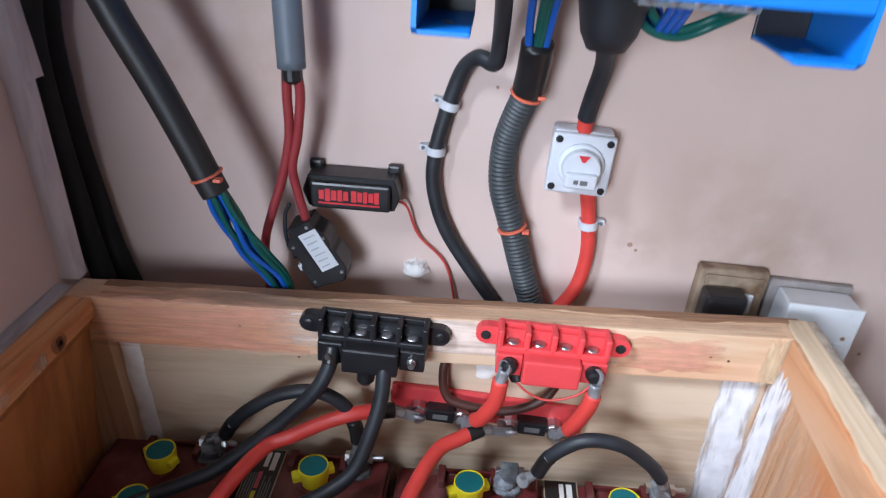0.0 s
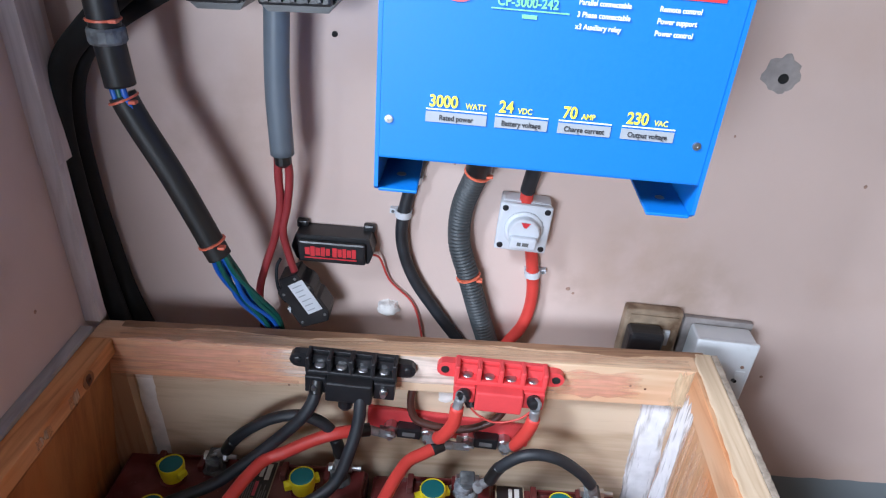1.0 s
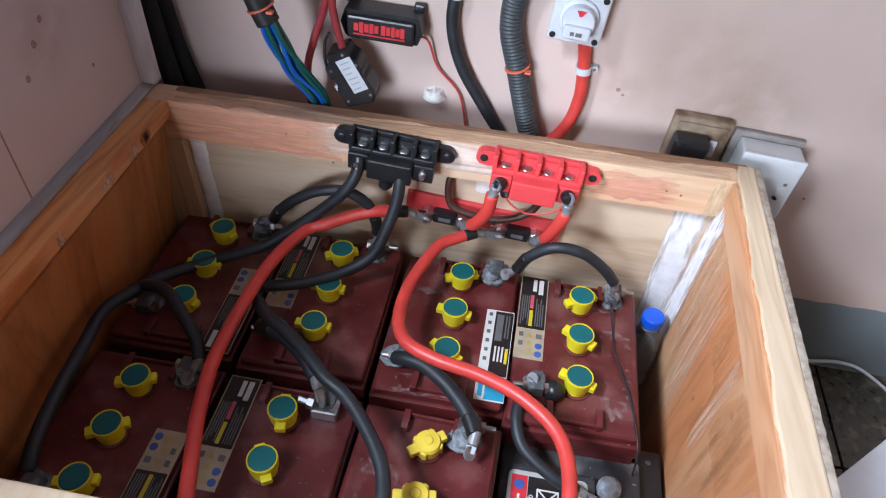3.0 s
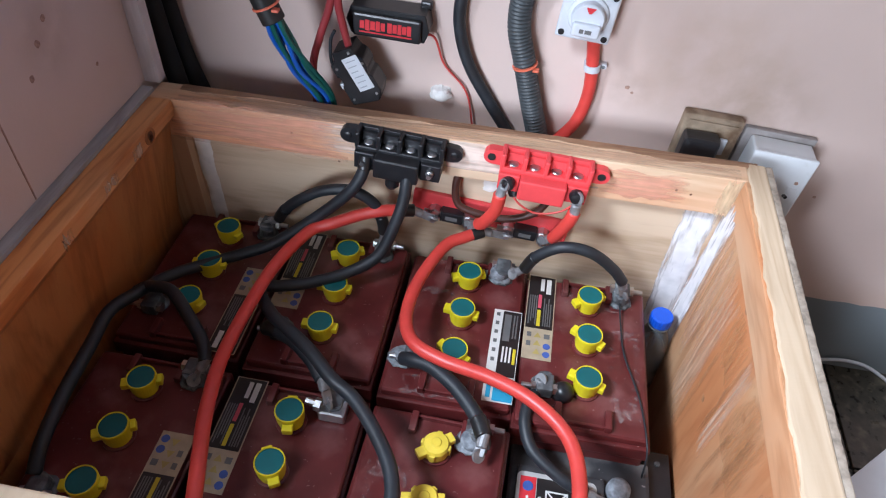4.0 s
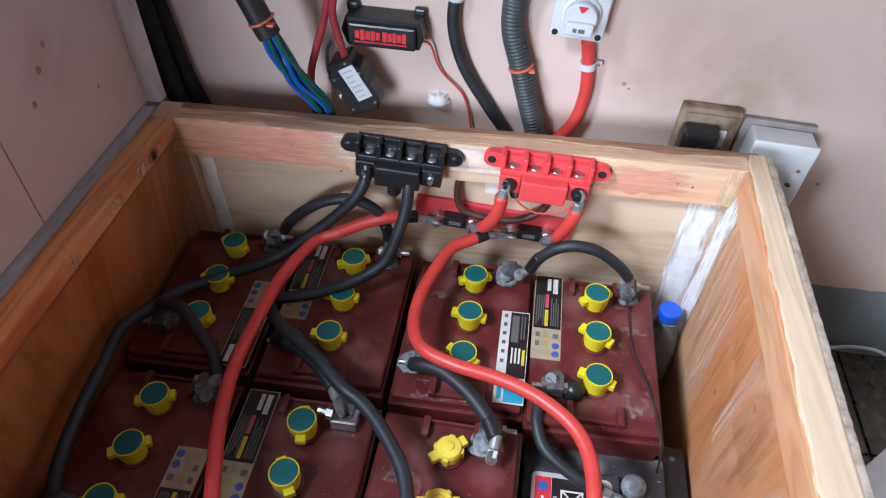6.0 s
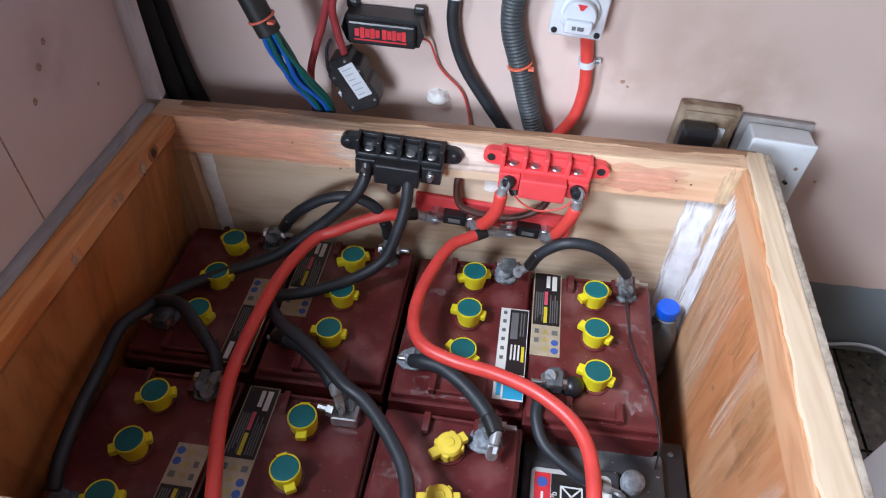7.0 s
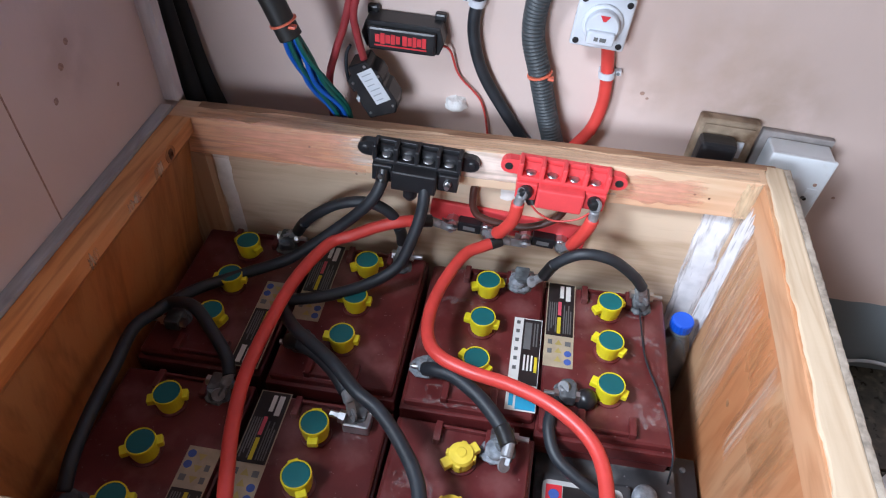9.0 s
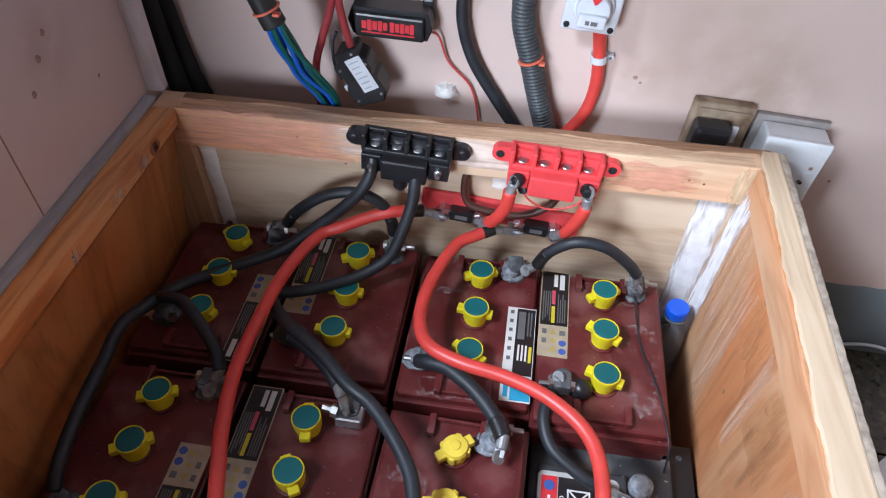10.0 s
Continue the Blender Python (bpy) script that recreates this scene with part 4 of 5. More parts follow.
cable("battery_cable", [(0.452, -0.136, 0.376), (0.428, -0.150, 0.372), (0.402, -0.171, 0.368), (0.377, -0.241, 0.362), (0.374, -0.305, 0.362), (0.392, -0.346, 0.366), (0.434, -0.368, 0.369), (0.491, -0.381, 0.370), (0.540, -0.400, 0.370), (0.581, -0.431, 0.369), (0.601, -0.467, 0.367), (0.607, -0.519, 0.362), (0.603, -0.58, 0.345), (0.58, -0.63, 0.325)], 0.0087, REDCABLE, "thick red battery cable looping over the batteries", (0.488, -0.132, 0.370), None, ((0, 7),), group=G)
cable("battery_cable", [(0.470, -0.160, 0.470), (0.466, -0.160, 0.440), (0.452, -0.152, 0.408), (0.445, -0.146, 0.398)], 0.009, REDCABLE, "short red cable from busbar to fuse", (0.474, -0.158, 0.486), (0.430, -0.134, 0.381), group=G)
cable("battery_cable", [(0.571, -0.160, 0.458), (0.567, -0.160, 0.440), (0.557, -0.152, 0.408), (0.552, -0.146, 0.392)], 0.009, REDCABLE, "short red cable from busbar to fuse", (0.572, -0.158, 0.482), (0.539, -0.134, 0.372), group=G)
cable("sense_wire", [(0.411, -0.106, 0.462), (0.405, -0.112, 0.44), (0.408, -0.118, 0.412), (0.425, -0.122, 0.400), (0.479, -0.124, 0.395), (0.522, -0.120, 0.412), (0.542, -0.115, 0.445)], 0.0055, BROWNWIRE, "loose brown wire loop with a bare lug", (0.412, -0.104, 0.475), None)
cable("sense_wire", [(0.488, -0.152, 0.462), (0.500, -0.155, 0.452), (0.522, -0.157, 0.444), (0.551, -0.157, 0.452), (0.568, -0.157, 0.468)], 0.0014, THINRED, "thin red wire between busbar studs")
cable("sense_wire", [(0.664, -0.175, 0.312), (0.668, -0.22, 0.304), (0.672, -0.263, 0.3035), (0.691, -0.332, 0.3035), (0.700, -0.396, 0.296), (0.704, -0.41, 0.25)], 0.0013, RUBBER, "thin dark wire trailing over the battery")


# ---------------- busbars and fuse holders ----------------
def busbar(x, z, tilt, material, label, knob):
    """Four-stud busbar: eared base, scalloped upper row with screws, stepped cover below."""
    ob = thing("busbar", pose(x, -0.1183, z, 0, tilt, 0), label, "busbar", "busbars on the batten")
    ear = [(0.073 + 0.0115 * math.cos(a), 0.0115 * math.sin(a)) for a in [radians(d) for d in range(-90, 91, 30)]] + [(-0.073 + 0.0115 * math.cos(a), 0.0115 * math.sin(a)) for a in [radians(d) for d in range(90, 271, 30)]]
    part("base", plate([(p[0], p[1]) for p in ear], 0, -0.012), material, ob)
    bm = box(-0.060, 0.060, -0.020, 0, -0.030, -0.004, 0.002)
    bm = box(-0.060, 0.060, -0.007, 0, -0.006, 0.016, 0.001, bm)
    for k in range(5):
        cx = -0.0575 + k * 0.02875
        box(cx - 0.0032, cx + 0.0032, -0.026, 0, -0.008, 0.017, 0.0022, bm)
    box(-0.060, 0.060, -0.026, 0, -0.014, -0.003, 0.002, bm)
    part("body", bm, material, ob)
    part("cover", box(-0.031, 0.031, -0.042, -0.012, -0.040, -0.008, 0.003), material, ob)
    for s in (-1, 1):
        part("side_pad", box(s * 0.0455 - 0.0140, s * 0.0455 + 0.0140, -0.032, -0.010, -0.036, -0.009, 0.002), material, ob)
        part("mount_screw", lathe([(0.0055, 0), (0.0055, 0.001), (0.003, 0.0018)], (0, -1, 0), (s * 0.0735, -0.0121, 0), 14), DARK if knob else BLACKPL, ob)
        if knob:
            part("stud_boot", lathe([(0.009, 0), (0.0095, 0.006), (0.0075, 0.012), (0.004, 0.013)], (0, -1, 0), (s * 0.0455, -0.031, -0.020), 16), BLACKPL, ob, "black stud boot")
        else:
            part("stud", lathe([(0.0055, 0), (0.0055, 0.005), (0.0036, 0.0052), (0.0036, 0.012)], (0, -1, 0), (s * 0.0455, -0.031, -0.021), 8), STEEL, ob, "bright steel stud")
    for k in range(4):
        cx = -0.043 + k * 0.02875
        part("screw", lathe([(0.0072, 0), (0.0072, 0.0016), (0.0055, 0.003), (0.002, 0.0034)], (0, -0.25, 0.97), (cx, -0.0145, -0.0035), 14), STEEL, ob, "dull steel screw")
    if knob:
        part("stud_boot", lathe([(0.009, 0), (0.0095, 0.006), (0.0075, 0.012), (0.004, 0.013)], (0.3, -0.6, -0.7), (-0.036, -0.020, -0.038), 16), BLACKPL, ob, "black stud boot")
    else:
        part("rubber_boot", lathe([(0.011, 0), (0.010, 0.022), (0.006, 0.027)], (0, -0.15, -1), (-0.006, -0.022, -0.038), 16), BLACKPL, ob, "hanging rubber boot")
    return ob


busbar(0.3285, 0.5045, 3.7, BLACKPL, "black four-stud busbar screwed to the pine batten", False)
busbar(0.525, 0.5035, 3.3, REDPL, "red four-stud busbar screwed to the pine batten", True)


def fuse_holder(x, z, tilt):
    ob = thing("fuse_holder", pose(x, -0.1003, z, 0, tilt, 0), "red strip fuse holder with a black fuse", "fuse", "fuse holders on the back panel")
    part("base", box(-0.062, 0.062, -0.008, 0, -0.019, 0.021, 0.003), REDPL, ob)
    part("fuse", box(-0.017, 0.017, -0.024, -0.008, -0.015, 0.003, 0.002), BLACKPL, ob, "black fuse body")
    part("fuse_print", box(-0.009, 0.009, -0.0246, -0.0241, -0.010, -0.003), LBL_GREY, ob)
    part("fuse_blade", box(-0.042, 0.042, -0.020, -0.0175, -0.012, 0.0, 0.0005), STEEL, ob, "plated fuse blade")
    for s in (-1, 1):
        bm = lathe([(0.0105, 0.008), (0.0105, 0.021), (0.0085, 0.0212), (0.0085, 0.028), (0.004, 0.0282), (0.004, 0.036)], (0, -1, 0), (s * 0.026, 0, -0.007), 8)
        part("stud_nut", bm, STEEL, ob, "bright steel stud and nut")
    return ob


fuse_holder(0.4035, 0.3855, 4.5)
fuse_holder(0.5135, 0.375, 4.5)


# ---------------- bottle and black box beside the batteries ----------------
bt = thing("bottle", pose(0.734, -0.163, FLOOR + 0.0155), "small clear plastic water bottle with a blue cap", "bottle")
bh = 0.2885 - FLOOR - 0.0155
shell = [(0.024, 0), (0.026, 0.006), (0.026, 0.04), (0.0245, 0.045), (0.026, 0.05), (0.026, 0.085), (0.0245, 0.09), (0.026, 0.095), (0.026, bh - 0.075), (0.022, bh - 0.05), (0.0145, bh - 0.026), (0.0135, bh - 0.018)]
part("body", lathe(shell, seg=28), PET, bt, "clear ribbed plastic", True)
part("neck_ring", lathe([(0.0165, bh - 0.022), (0.0165, bh - 0.019)], seg=24), PET, bt)
cp = lathe([(0.0158, bh - 0.018), (0.0165, bh - 0.016), (0.0165, bh - 0.002), (0.015, bh)], seg=40)
for v in cp.verts:
    k = 1 + 0.02 * math.cos(20 * math.atan2(v.co.y, v.co.x))
    v.co.x, v.co.y = v.co.x * k, v.co.y * k
part("cap", cp, BOTTLECAP, bt, "blue ridged screw cap")
bx = thing("terminal_box", pose(0.731, -0.41, FLOOR + 0.0155), "black plastic box wedged beside the batteries", "box")
part("body", box(-0.018, 0.016, -0.055, 0.052, 0, 0.158, 0.003), BLACKPL, bx)
part("lid", box(-0.019, 0.017, -0.056, 0.053, 0.1585, 0.168, 0.003), BLACKPL, bx)
part("lid_screw", lathe([(0.004, 0.168), (0.0035, 0.170)], (0, 0, 1), (0, 0.035, 0), 10), LEAD, bx)


# ---------------- inverter on the wall ----------------
inv = thing("inverter", pose(0.401, -0.357, 0.897, 0, 2.6, 0), "bright blue wall-mounted inverter with printed front", "inverter")
IW = 0.2415
part("front_cover", box(0, IW, 0, 0.0135, 0, 0.37, 0.002), BLUEPAINT, inv)
part("body", box(0.004, IW - 0.004, 0.014, 0.33, 0.006, 0.366, 0.002), BLUEPAINT, inv)
for s, x0 in (("l", -0.0022), ("r", IW - 0.0008)):
    cheek = bmesh.new()
    pts = [(0.0, 0.372), (0.0, -0.024), (0.006, -0.0285), (0.075, -0.0285), (0.12, 0.0), (0.33, 0.0), (0.33, 0.372)]
    f = cheek.faces.new([cheek.verts.new((x0, y, z)) for y, z in pts])
    g = bmesh.ops.extrude_face_region(cheek, geom=[f])
    bmesh.ops.translate(cheek, vec=(0.003, 0, 0), verts=[v for v in g["geom"] if isinstance(v, bmesh.types.BMVert)])
    bmesh.ops.recalc_face_normals(cheek, faces=cheek.faces)
    part("side_cheek", cheek, BLUEPAINT, inv)
    fx = (0.001, 0.031) if s == "l" else (IW - 0.034, IW - 0.001)
    foot = part("mounting_foot", box(fx[0], fx[1], 0.001, 0.075, -0.0280, -0.0252, 0.001), BLUEPAINT, inv)
    # Web and lining are coloured black for the shade inside the foot.
    part("foot_shade_web", box(fx[0], fx[1], 0.0725, 0.0755, -0.0285, 0.005, 0.0008), BLACKPL, inv, "inner web of the foot, blackened for its shaded inside")
    part("foot_shade_lining", box(fx[0] + (0.0008 if s == "l" else 0.0), fx[1], 0.016, 0.072, 0.0005, 0.0055), BLACKPL, inv)
    part("foot_hole", lathe([(0.004, 0), (0.0035, 0.0004)], (0, 0, 1), ((fx[0] + fx[1]) / 2, 0.03, -0.0251), 12), STEEL, foot)
for x, z in ((0.0075, 0.031), (0.231, 0.031)):
    part("cover_screw", lathe([(0.0033, 0), (0.003, 0.0012), (0.0012, 0.0013), (0.001, 0.0006)], (0, -1, 0), (x, 0, z), 14), STEEL, inv, "bright steel screw")
FACE = pose(0, -0.0012, 0, 90, 0, 0)


def print_at(words, size, x, z, material, align="CENTER", bold=0.0):
    text_mesh("print", words, size, Matrix.Translation((x, 0, z)) @ FACE @ Matrix.Diagonal((0.86, 1, 1, 1)), material, inv, align, bold)


for x, big, small, low, wd in ((0.056, "3000", "WATT", "Rated power", 0.044), (0.103, "24", "VDC", "Battery voltage", 0.038), (0.1485, "70", "AMP", "Charge current", 0.038), (0.194, "230", "VAC", "Output voltage", 0.038)):
    half = wd / 2
    print_at(big, 0.0120, x - half + 0.002, 0.0437, TXT_YELLOW, "LEFT", 0.0003)
    print_at(small, 0.0058, x - half + 0.003 + 0.0063 * len(big), 0.0437, TXT_YELLOW, "LEFT", 0.0001)
    part("print_rule", box(x - half, x + half, -0.0008, -0.0002, 0.0409, 0.0418), TXT_WHITE, inv)
    part("print_band", box(x - half, x + half, -0.0008, -0.0002, 0.0318, 0.0396), TXT_GREY, inv)
    print_at(low, 0.0054, x, 0.0338, TXT_DARK, "CENTER", 0.0001)
print_at("CP-3000-242", 0.0088, 0.097, 0.1165, TXT_GREEN, "CENTER", 0.0002)
part("print_rule", box(0.073, 0.125, -0.0008, -0.0002, 0.1138, 0.1146), TXT_GREEN, inv)
part("print_rule", box(0.094, 0.104, -0.0008, -0.0002, 0.1090, 0.1115), TXT_GREEN, inv)
for k, w in enumerate(("x3 Auxiliary relay", "3 Phase connectable", "Parallel connectable")):
    print_at(w, 0.0050, 0.130, 0.1055 + 0.0078 * k, TXT_WHITE, "LEFT", 0.0001)
for k, w in enumerate(("Power control", "Power support", "Remote control")):
    print_at(w, 0.0050, 0.183, 0.1055 + 0.0078 * k, TXT_WHITE, "LEFT", 0.0001)
part("print_rule", box(0.181, 0.225, -0.0008, -0.0002, 0.1295, 0.1335), LBL_RED, inv)
part("emblem", lathe([(0.0165, 0), (0.0165, 0.0006), (0.0135, 0.0006), (0.0135, 0.0002)], (0, -1, 0), (0.051, -0.0002, 0.1325), 28), LBL_PINK, inv, "round pink emblem ring")
part("emblem_disc", lathe([(0.010, 0), (0.010, 0.0009)], (0, -1, 0), (0.051, -0.0002, 0.1325), 24), LBL_CYAN, inv)
for x, r, mt, h in ((0.137, 0.032, RUBBER, 0.066), (0.049, 0.012, RUBBER, 0.03)):
    part("cable_grommet", lathe([(r * 1.1, 0.02), (r * 1.1, -0.004), (r * 0.95, -0.018), (r * 0.72, -h * 0.8), (r * 0.5, -h)], (0, 0, 1), (x, 0.19, 0.0), 24), mt, inv, "black rubber cable boot", True)
# Flat black plate stands in for the shaded opening under the body.
part("bay_shade_plate", box(0.036, IW - 0.036, 0.016, 0.32, 0.0005, 0.0055), BLACKPL, inv, "connector bay drawn as a black plate for its shade")
part("terminal_strip", box(0.130, 0.205, 0.060, 0.085, -0.012, 0.0003, 0.002), LEADSALT, inv, "grey terminal strip")
for k in range(5):
    part("terminal_screw", lathe([(0.0042, 0), (0.0042, 0.002), (0.002, 0.003)], (0, -1, 0), (0.137 + 0.015 * k, 0.0598, -0.006), 10), STEEL, inv)


# ---------------- cables and conduits on the wall ----------------
def run(name, pts, r, material, label, rib=0.0, pitch=0.005, category="cable", group=""):
    ob = thing(name, Matrix.Translation(pts[0]), label, category, group)
    bm = tube(pts, r, 18 if r > 0.01 else 10, 10, None, rib, pitch)
    bm.transform(Matrix.Translation(-Vector(pts[0])))
    part("sheath", bm, material, ob, "", True)
    return ob


def tie(ob, c, d, r, material=ORANGE, w=0.0028, tail=True):
    base = Vector(c) - ob.matrix_world.translation
    bm = ring_round(base, d, r, w)
    if tail:
        box(base.x + r * 0.7, base.x + r * 1.2, base.y - r * 0.9, base.y - r * 0.4, base.z - w * 0.6, base.z + w * 0.6, 0.0008, bm)
    part("cable_tie", bm, material, ob, "orange cable tie" if material is ORANGE else "")


cA = run("conduit", [(0.078, -0.115, 1.25), (0.081, -0.118, 1.05), (0.083, -0.12, 0.945), (0.085, -0.12, 0.900), (0.0865, -0.12, 0.868)], 0.0165, RIBBLACK, "thick black ribbed cable conduit", 0.0, 0.0034, "conduit")
tie(cA, (0.083, -0.12, 0.938), (0.02, 0, 1), 0.0172)
bm = ring_round(Vector((0.0835, -0.12, 0.922)) - cA.matrix_world.translation, (0.02, 0, 1), 0.0185, 0.017)
part("pipe_clamp", bm, LEAD, cA, "grey pipe clamp")
for k, (dx, mt) in enumerate(((-0.006, BLUEWIRE), (0.0, GREENWIRE), (0.006, BLUEWIRE))):
    b = tube([(0.0865 + dx, -0.128, 0.872), (0.089 + dx, -0.130, 0.858), (0.094 + dx, -0.128, 0.84)], 0.0035, 8)
    b.transform(Matrix.Translation(-cA.matrix_world.translation))
    part("inner_wire", b, mt, cA, "", True)
cB = run("conduit", [(0.086, -0.12, 0.857), (0.098, -0.12, 0.826), (0.124, -0.12, 0.768), (0.145, -0.12, 0.715), (0.161, -0.12, 0.672), (0.167, -0.12, 0.657)], 0.0152, RIBBLACK, "slanting black conduit with orange ties", 0.0, 0.0034, "conduit")
tie(cB, (0.087, -0.12, 0.853), (0.35, 0, -1), 0.0160)
tie(cB, (0.160, -0.12, 0.676), (0.38, 0, -1), 0.0165)
rw = random.Random(5)
for dx, dz, mt, nm in ((-0.010, 0, BLUEWIRE, "blue"), (-0.006, 0.005, BLUEWIRE, "blue"), (-0.002, -0.004, GREENWIRE, "green"), (0.002, 0.006, BLUEWIRE, "blue"), (0.006, -0.002, BLUEWIRE, "blue"), (0.009, 0.003, GREENWIRE, "green"), (0.011, -0.003, GREENWIRE, "green"), (-0.004, 0.008, BLUEWIRE, "blue")):
    j = [rw.uniform(-0.005, 0.005) for _ in range(6)]
    run("wire", [(0.166 + dx * 0.8, -0.122 + dz, 0.664), (0.172 + dx * 1.2 + j[0] * 0.5, -0.115 + dz, 0.630), (0.182 + dx * 1.2 + j[1], -0.095 + j[2], 0.580), (0.198 + dx + j[3], -0.070 + j[4], 0.530), (0.208 + dx + j[5], -0.055, 0.485)], 0.0034, mt, nm + " insulated wire bundled out of the conduit", category="wire", group="wires from the slanting conduit")
run("cable", [(0.20, -0.05, 1.0), (0.12, -0.045, 0.958), (0.05, -0.042, 0.918), (0.000, -0.036, 0.875), (-0.032, -0.024, 0.805), (-0.0385, -0.018, 0.700), (-0.034, -0.016, 0.62), (-0.022, -0.016, 0.52), (0.006, -0.018, 0.42)], 0.0135, CORNERBLACK, "thick black cable bent into the corner", group="cables in the corner")
run("cable", [(0.16, -0.075, 1.0), (0.09, -0.07, 0.962), (0.03, -0.062, 0.915), (-0.014, -0.056, 0.868), (-0.034, -0.054, 0.80), (-0.0375, -0.052, 0.700), (-0.036, -0.045, 0.58), (-0.030, -0.042, 0.50), (-0.024, -0.040, 0.42)], 0.0140, CORNERBLACK, "thick black cable running straight down the corner", group="cables in the corner")
gp = run("conduit", [(0.258, -0.07, 1.04), (0.252, -0.07, 0.95), (0.2445, -0.07, 0.861), (0.243, -0.07, 0.776)], 0.0145, GREYPIPE, "smooth grey conduit pipe", category="conduit")
b = lathe([(0.0105, 0.004), (0.0105, -0.012), (0.006, -0.016)], (0, 0, 1), (0.243, -0.07, 0.776), 14)
b.transform(Matrix.Translation(-gp.matrix_world.translation))
part("tape_wrap", b, SHRINK, gp, "black tape wrap")
run("wire", [(0.237, -0.07, 0.772), (0.234, -0.066, 0.745), (0.231, -0.062, 0.700), (0.218, -0.06, 0.650), (0.203, -0.06, 0.610), (0.190, -0.06, 0.565), (0.188, -0.055, 0.50)], 0.0052, MAROONWIRE, "dark red insulated wire below the grey conduit", category="wire")
run("wire", [(0.248, -0.07, 0.772), (0.248, -0.066, 0.745), (0.240, -0.062, 0.700), (0.231, -0.060, 0.665), (0.234, -0.058, 0.632), (0.240, -0.056, 0.600)], 0.0052, MAROONWIRE, "dark red insulated wire into the breaker", category="wire")
run("wire", [(0.222, -0.055, 0.618), (0.214, -0.05, 0.600), (0.213, -0.05, 0.57), (0.222, -0.05, 0.545)], 0.0022, RUBBER, "thin black wire beside the breaker", category="wire")

run("cable", [(0.452, -0.17, 0.905), (0.451, -0.11, 0.86), (0.450, -0.062, 0.815), (0.446, -0.045, 0.782), (0.430, -0.032, 0.784), (0.414, -0.018, 0.770), (0.400, -0.0125, 0.735), (0.3845, -0.0125, 0.676), (0.382, -0.0125, 0.628), (0.397, -0.0125, 0.574), (0.431, -0.0125, 0.517), (0.470, -0.0125, 0.46)], 0.0086, RUBBER, "black cable clipped to the wall")


def wall_clip(x, z, slope, r, s=-1):
    ob = thing("cable_clip", pose(x, 0, z, 0, slope, 0), "white plastic cable clip nailed to the wall", "clip", "cable clips on the wall")
    bm = bmesh.new()
    prof = [((r + 0.0022) * math.cos(a), -0.0125 - (r + 0.0022) * math.sin(a)) for a in [radians(d) for d in range(0, 181, 15)]]
    prof = [(r + 0.0022, -0.0006)] + prof + [(-r - 0.0022, -0.0006)]
    inner = [(r * 1.02 * math.cos(a), -0.0125 - r * 1.02 * math.sin(a)) for a in [radians(d) for d in range(180, -1, -15)]]
    inner = [(-r * 1.02, -0.0006)] + inner + [(r * 1.02, -0.0006)]
    va = [[bm.verts.new((x_, y_, z_)) for x_, y_ in prof] for z_ in (-0.0045, 0.0045)]
    vb = [[bm.verts.new((x_, y_, z_)) for x_, y_ in reversed(inner)] for z_ in (-0.0045, 0.0045)]
    n = len(prof)
    for i in range(n - 1):
        bm.faces.new((va[0][i], va[0][i + 1], va[1][i + 1], va[1][i]))
        bm.faces.new((vb[1][i], vb[1][i + 1], vb[0][i + 1], vb[0][i]))
        bm.faces.new((va[1][i], va[1][i + 1], vb[1][i + 1], vb[1][i]))
        bm.faces.new((va[0][i + 1], va[0][i], vb[0][i], vb[0][i + 1]))
    part("saddle", bm, WHITEPL, ob)
    part("nail_boss", box(s * (r + 0.006) - 0.0045, s * (r + 0.006) + 0.0045, -0.010, -0.0005, -0.0035, 0.0035, 0.001), WHITEPL, ob)
    part("nail", lathe([(0.0022, 0.010), (0.0022, 0.0115)], (0, -1, 0), (s * (r + 0.006), 0, 0), 10), LEAD, ob, "steel nail head")


wall_clip(0.3985, 0.727, 16, 0.0088)
wall_clip(0.3840, 0.674, 6, 0.0088)
wall_clip(0.5655, 0.5905, -3, 0.0088, 1)

rg = run("conduit", [(0.4855, -0.055, 0.800), (0.484, -0.045, 0.775), (0.479, -0.032, 0.745), (0.463, -0.0205, 0.692), (0.461, -0.020, 0.64), (0.4755, -0.020, 0.587), (0.494, -0.020, 0.521), (0.515, -0.020, 0.455)], 0.0156, RIBGREY, "grey corrugated conduit hanging on the wall", 0.0026, 0.0052, "conduit")
tie(rg, (0.480, -0.034, 0.748), (0.3, -0.25, 1), 0.0164)
tie(rg, (0.476, -0.020, 0.585), (-0.28, 0, 1), 0.0164)
b = tube([(0.486, -0.058, 0.806), (0.484, -0.045, 0.776), (0.481, -0.036, 0.753)], 0.0165, 18)
b.transform(Matrix.Translation(-rg.matrix_world.translation))
part("end_sleeve", b, SHRINK, rg, "black end sleeve", True)
for dx, mt, nm in ((-0.007, BLUEWIRE, "blue"), (0.0, GREENWIRE, "green"), (0.007, BLUEWIRE, "blue"), (0.003, GREENWIRE, "green")):
    run("wire", [(0.485 + dx, -0.055, 0.79), (0.487 + dx * 1.5, -0.075, 0.835), (0.49 + dx * 1.6, -0.12, 0.88), (0.495 + dx, -0.16, 0.915)], 0.0042, mt, nm + " insulated wire up into the inverter", category="wire", group="wires into the inverter")
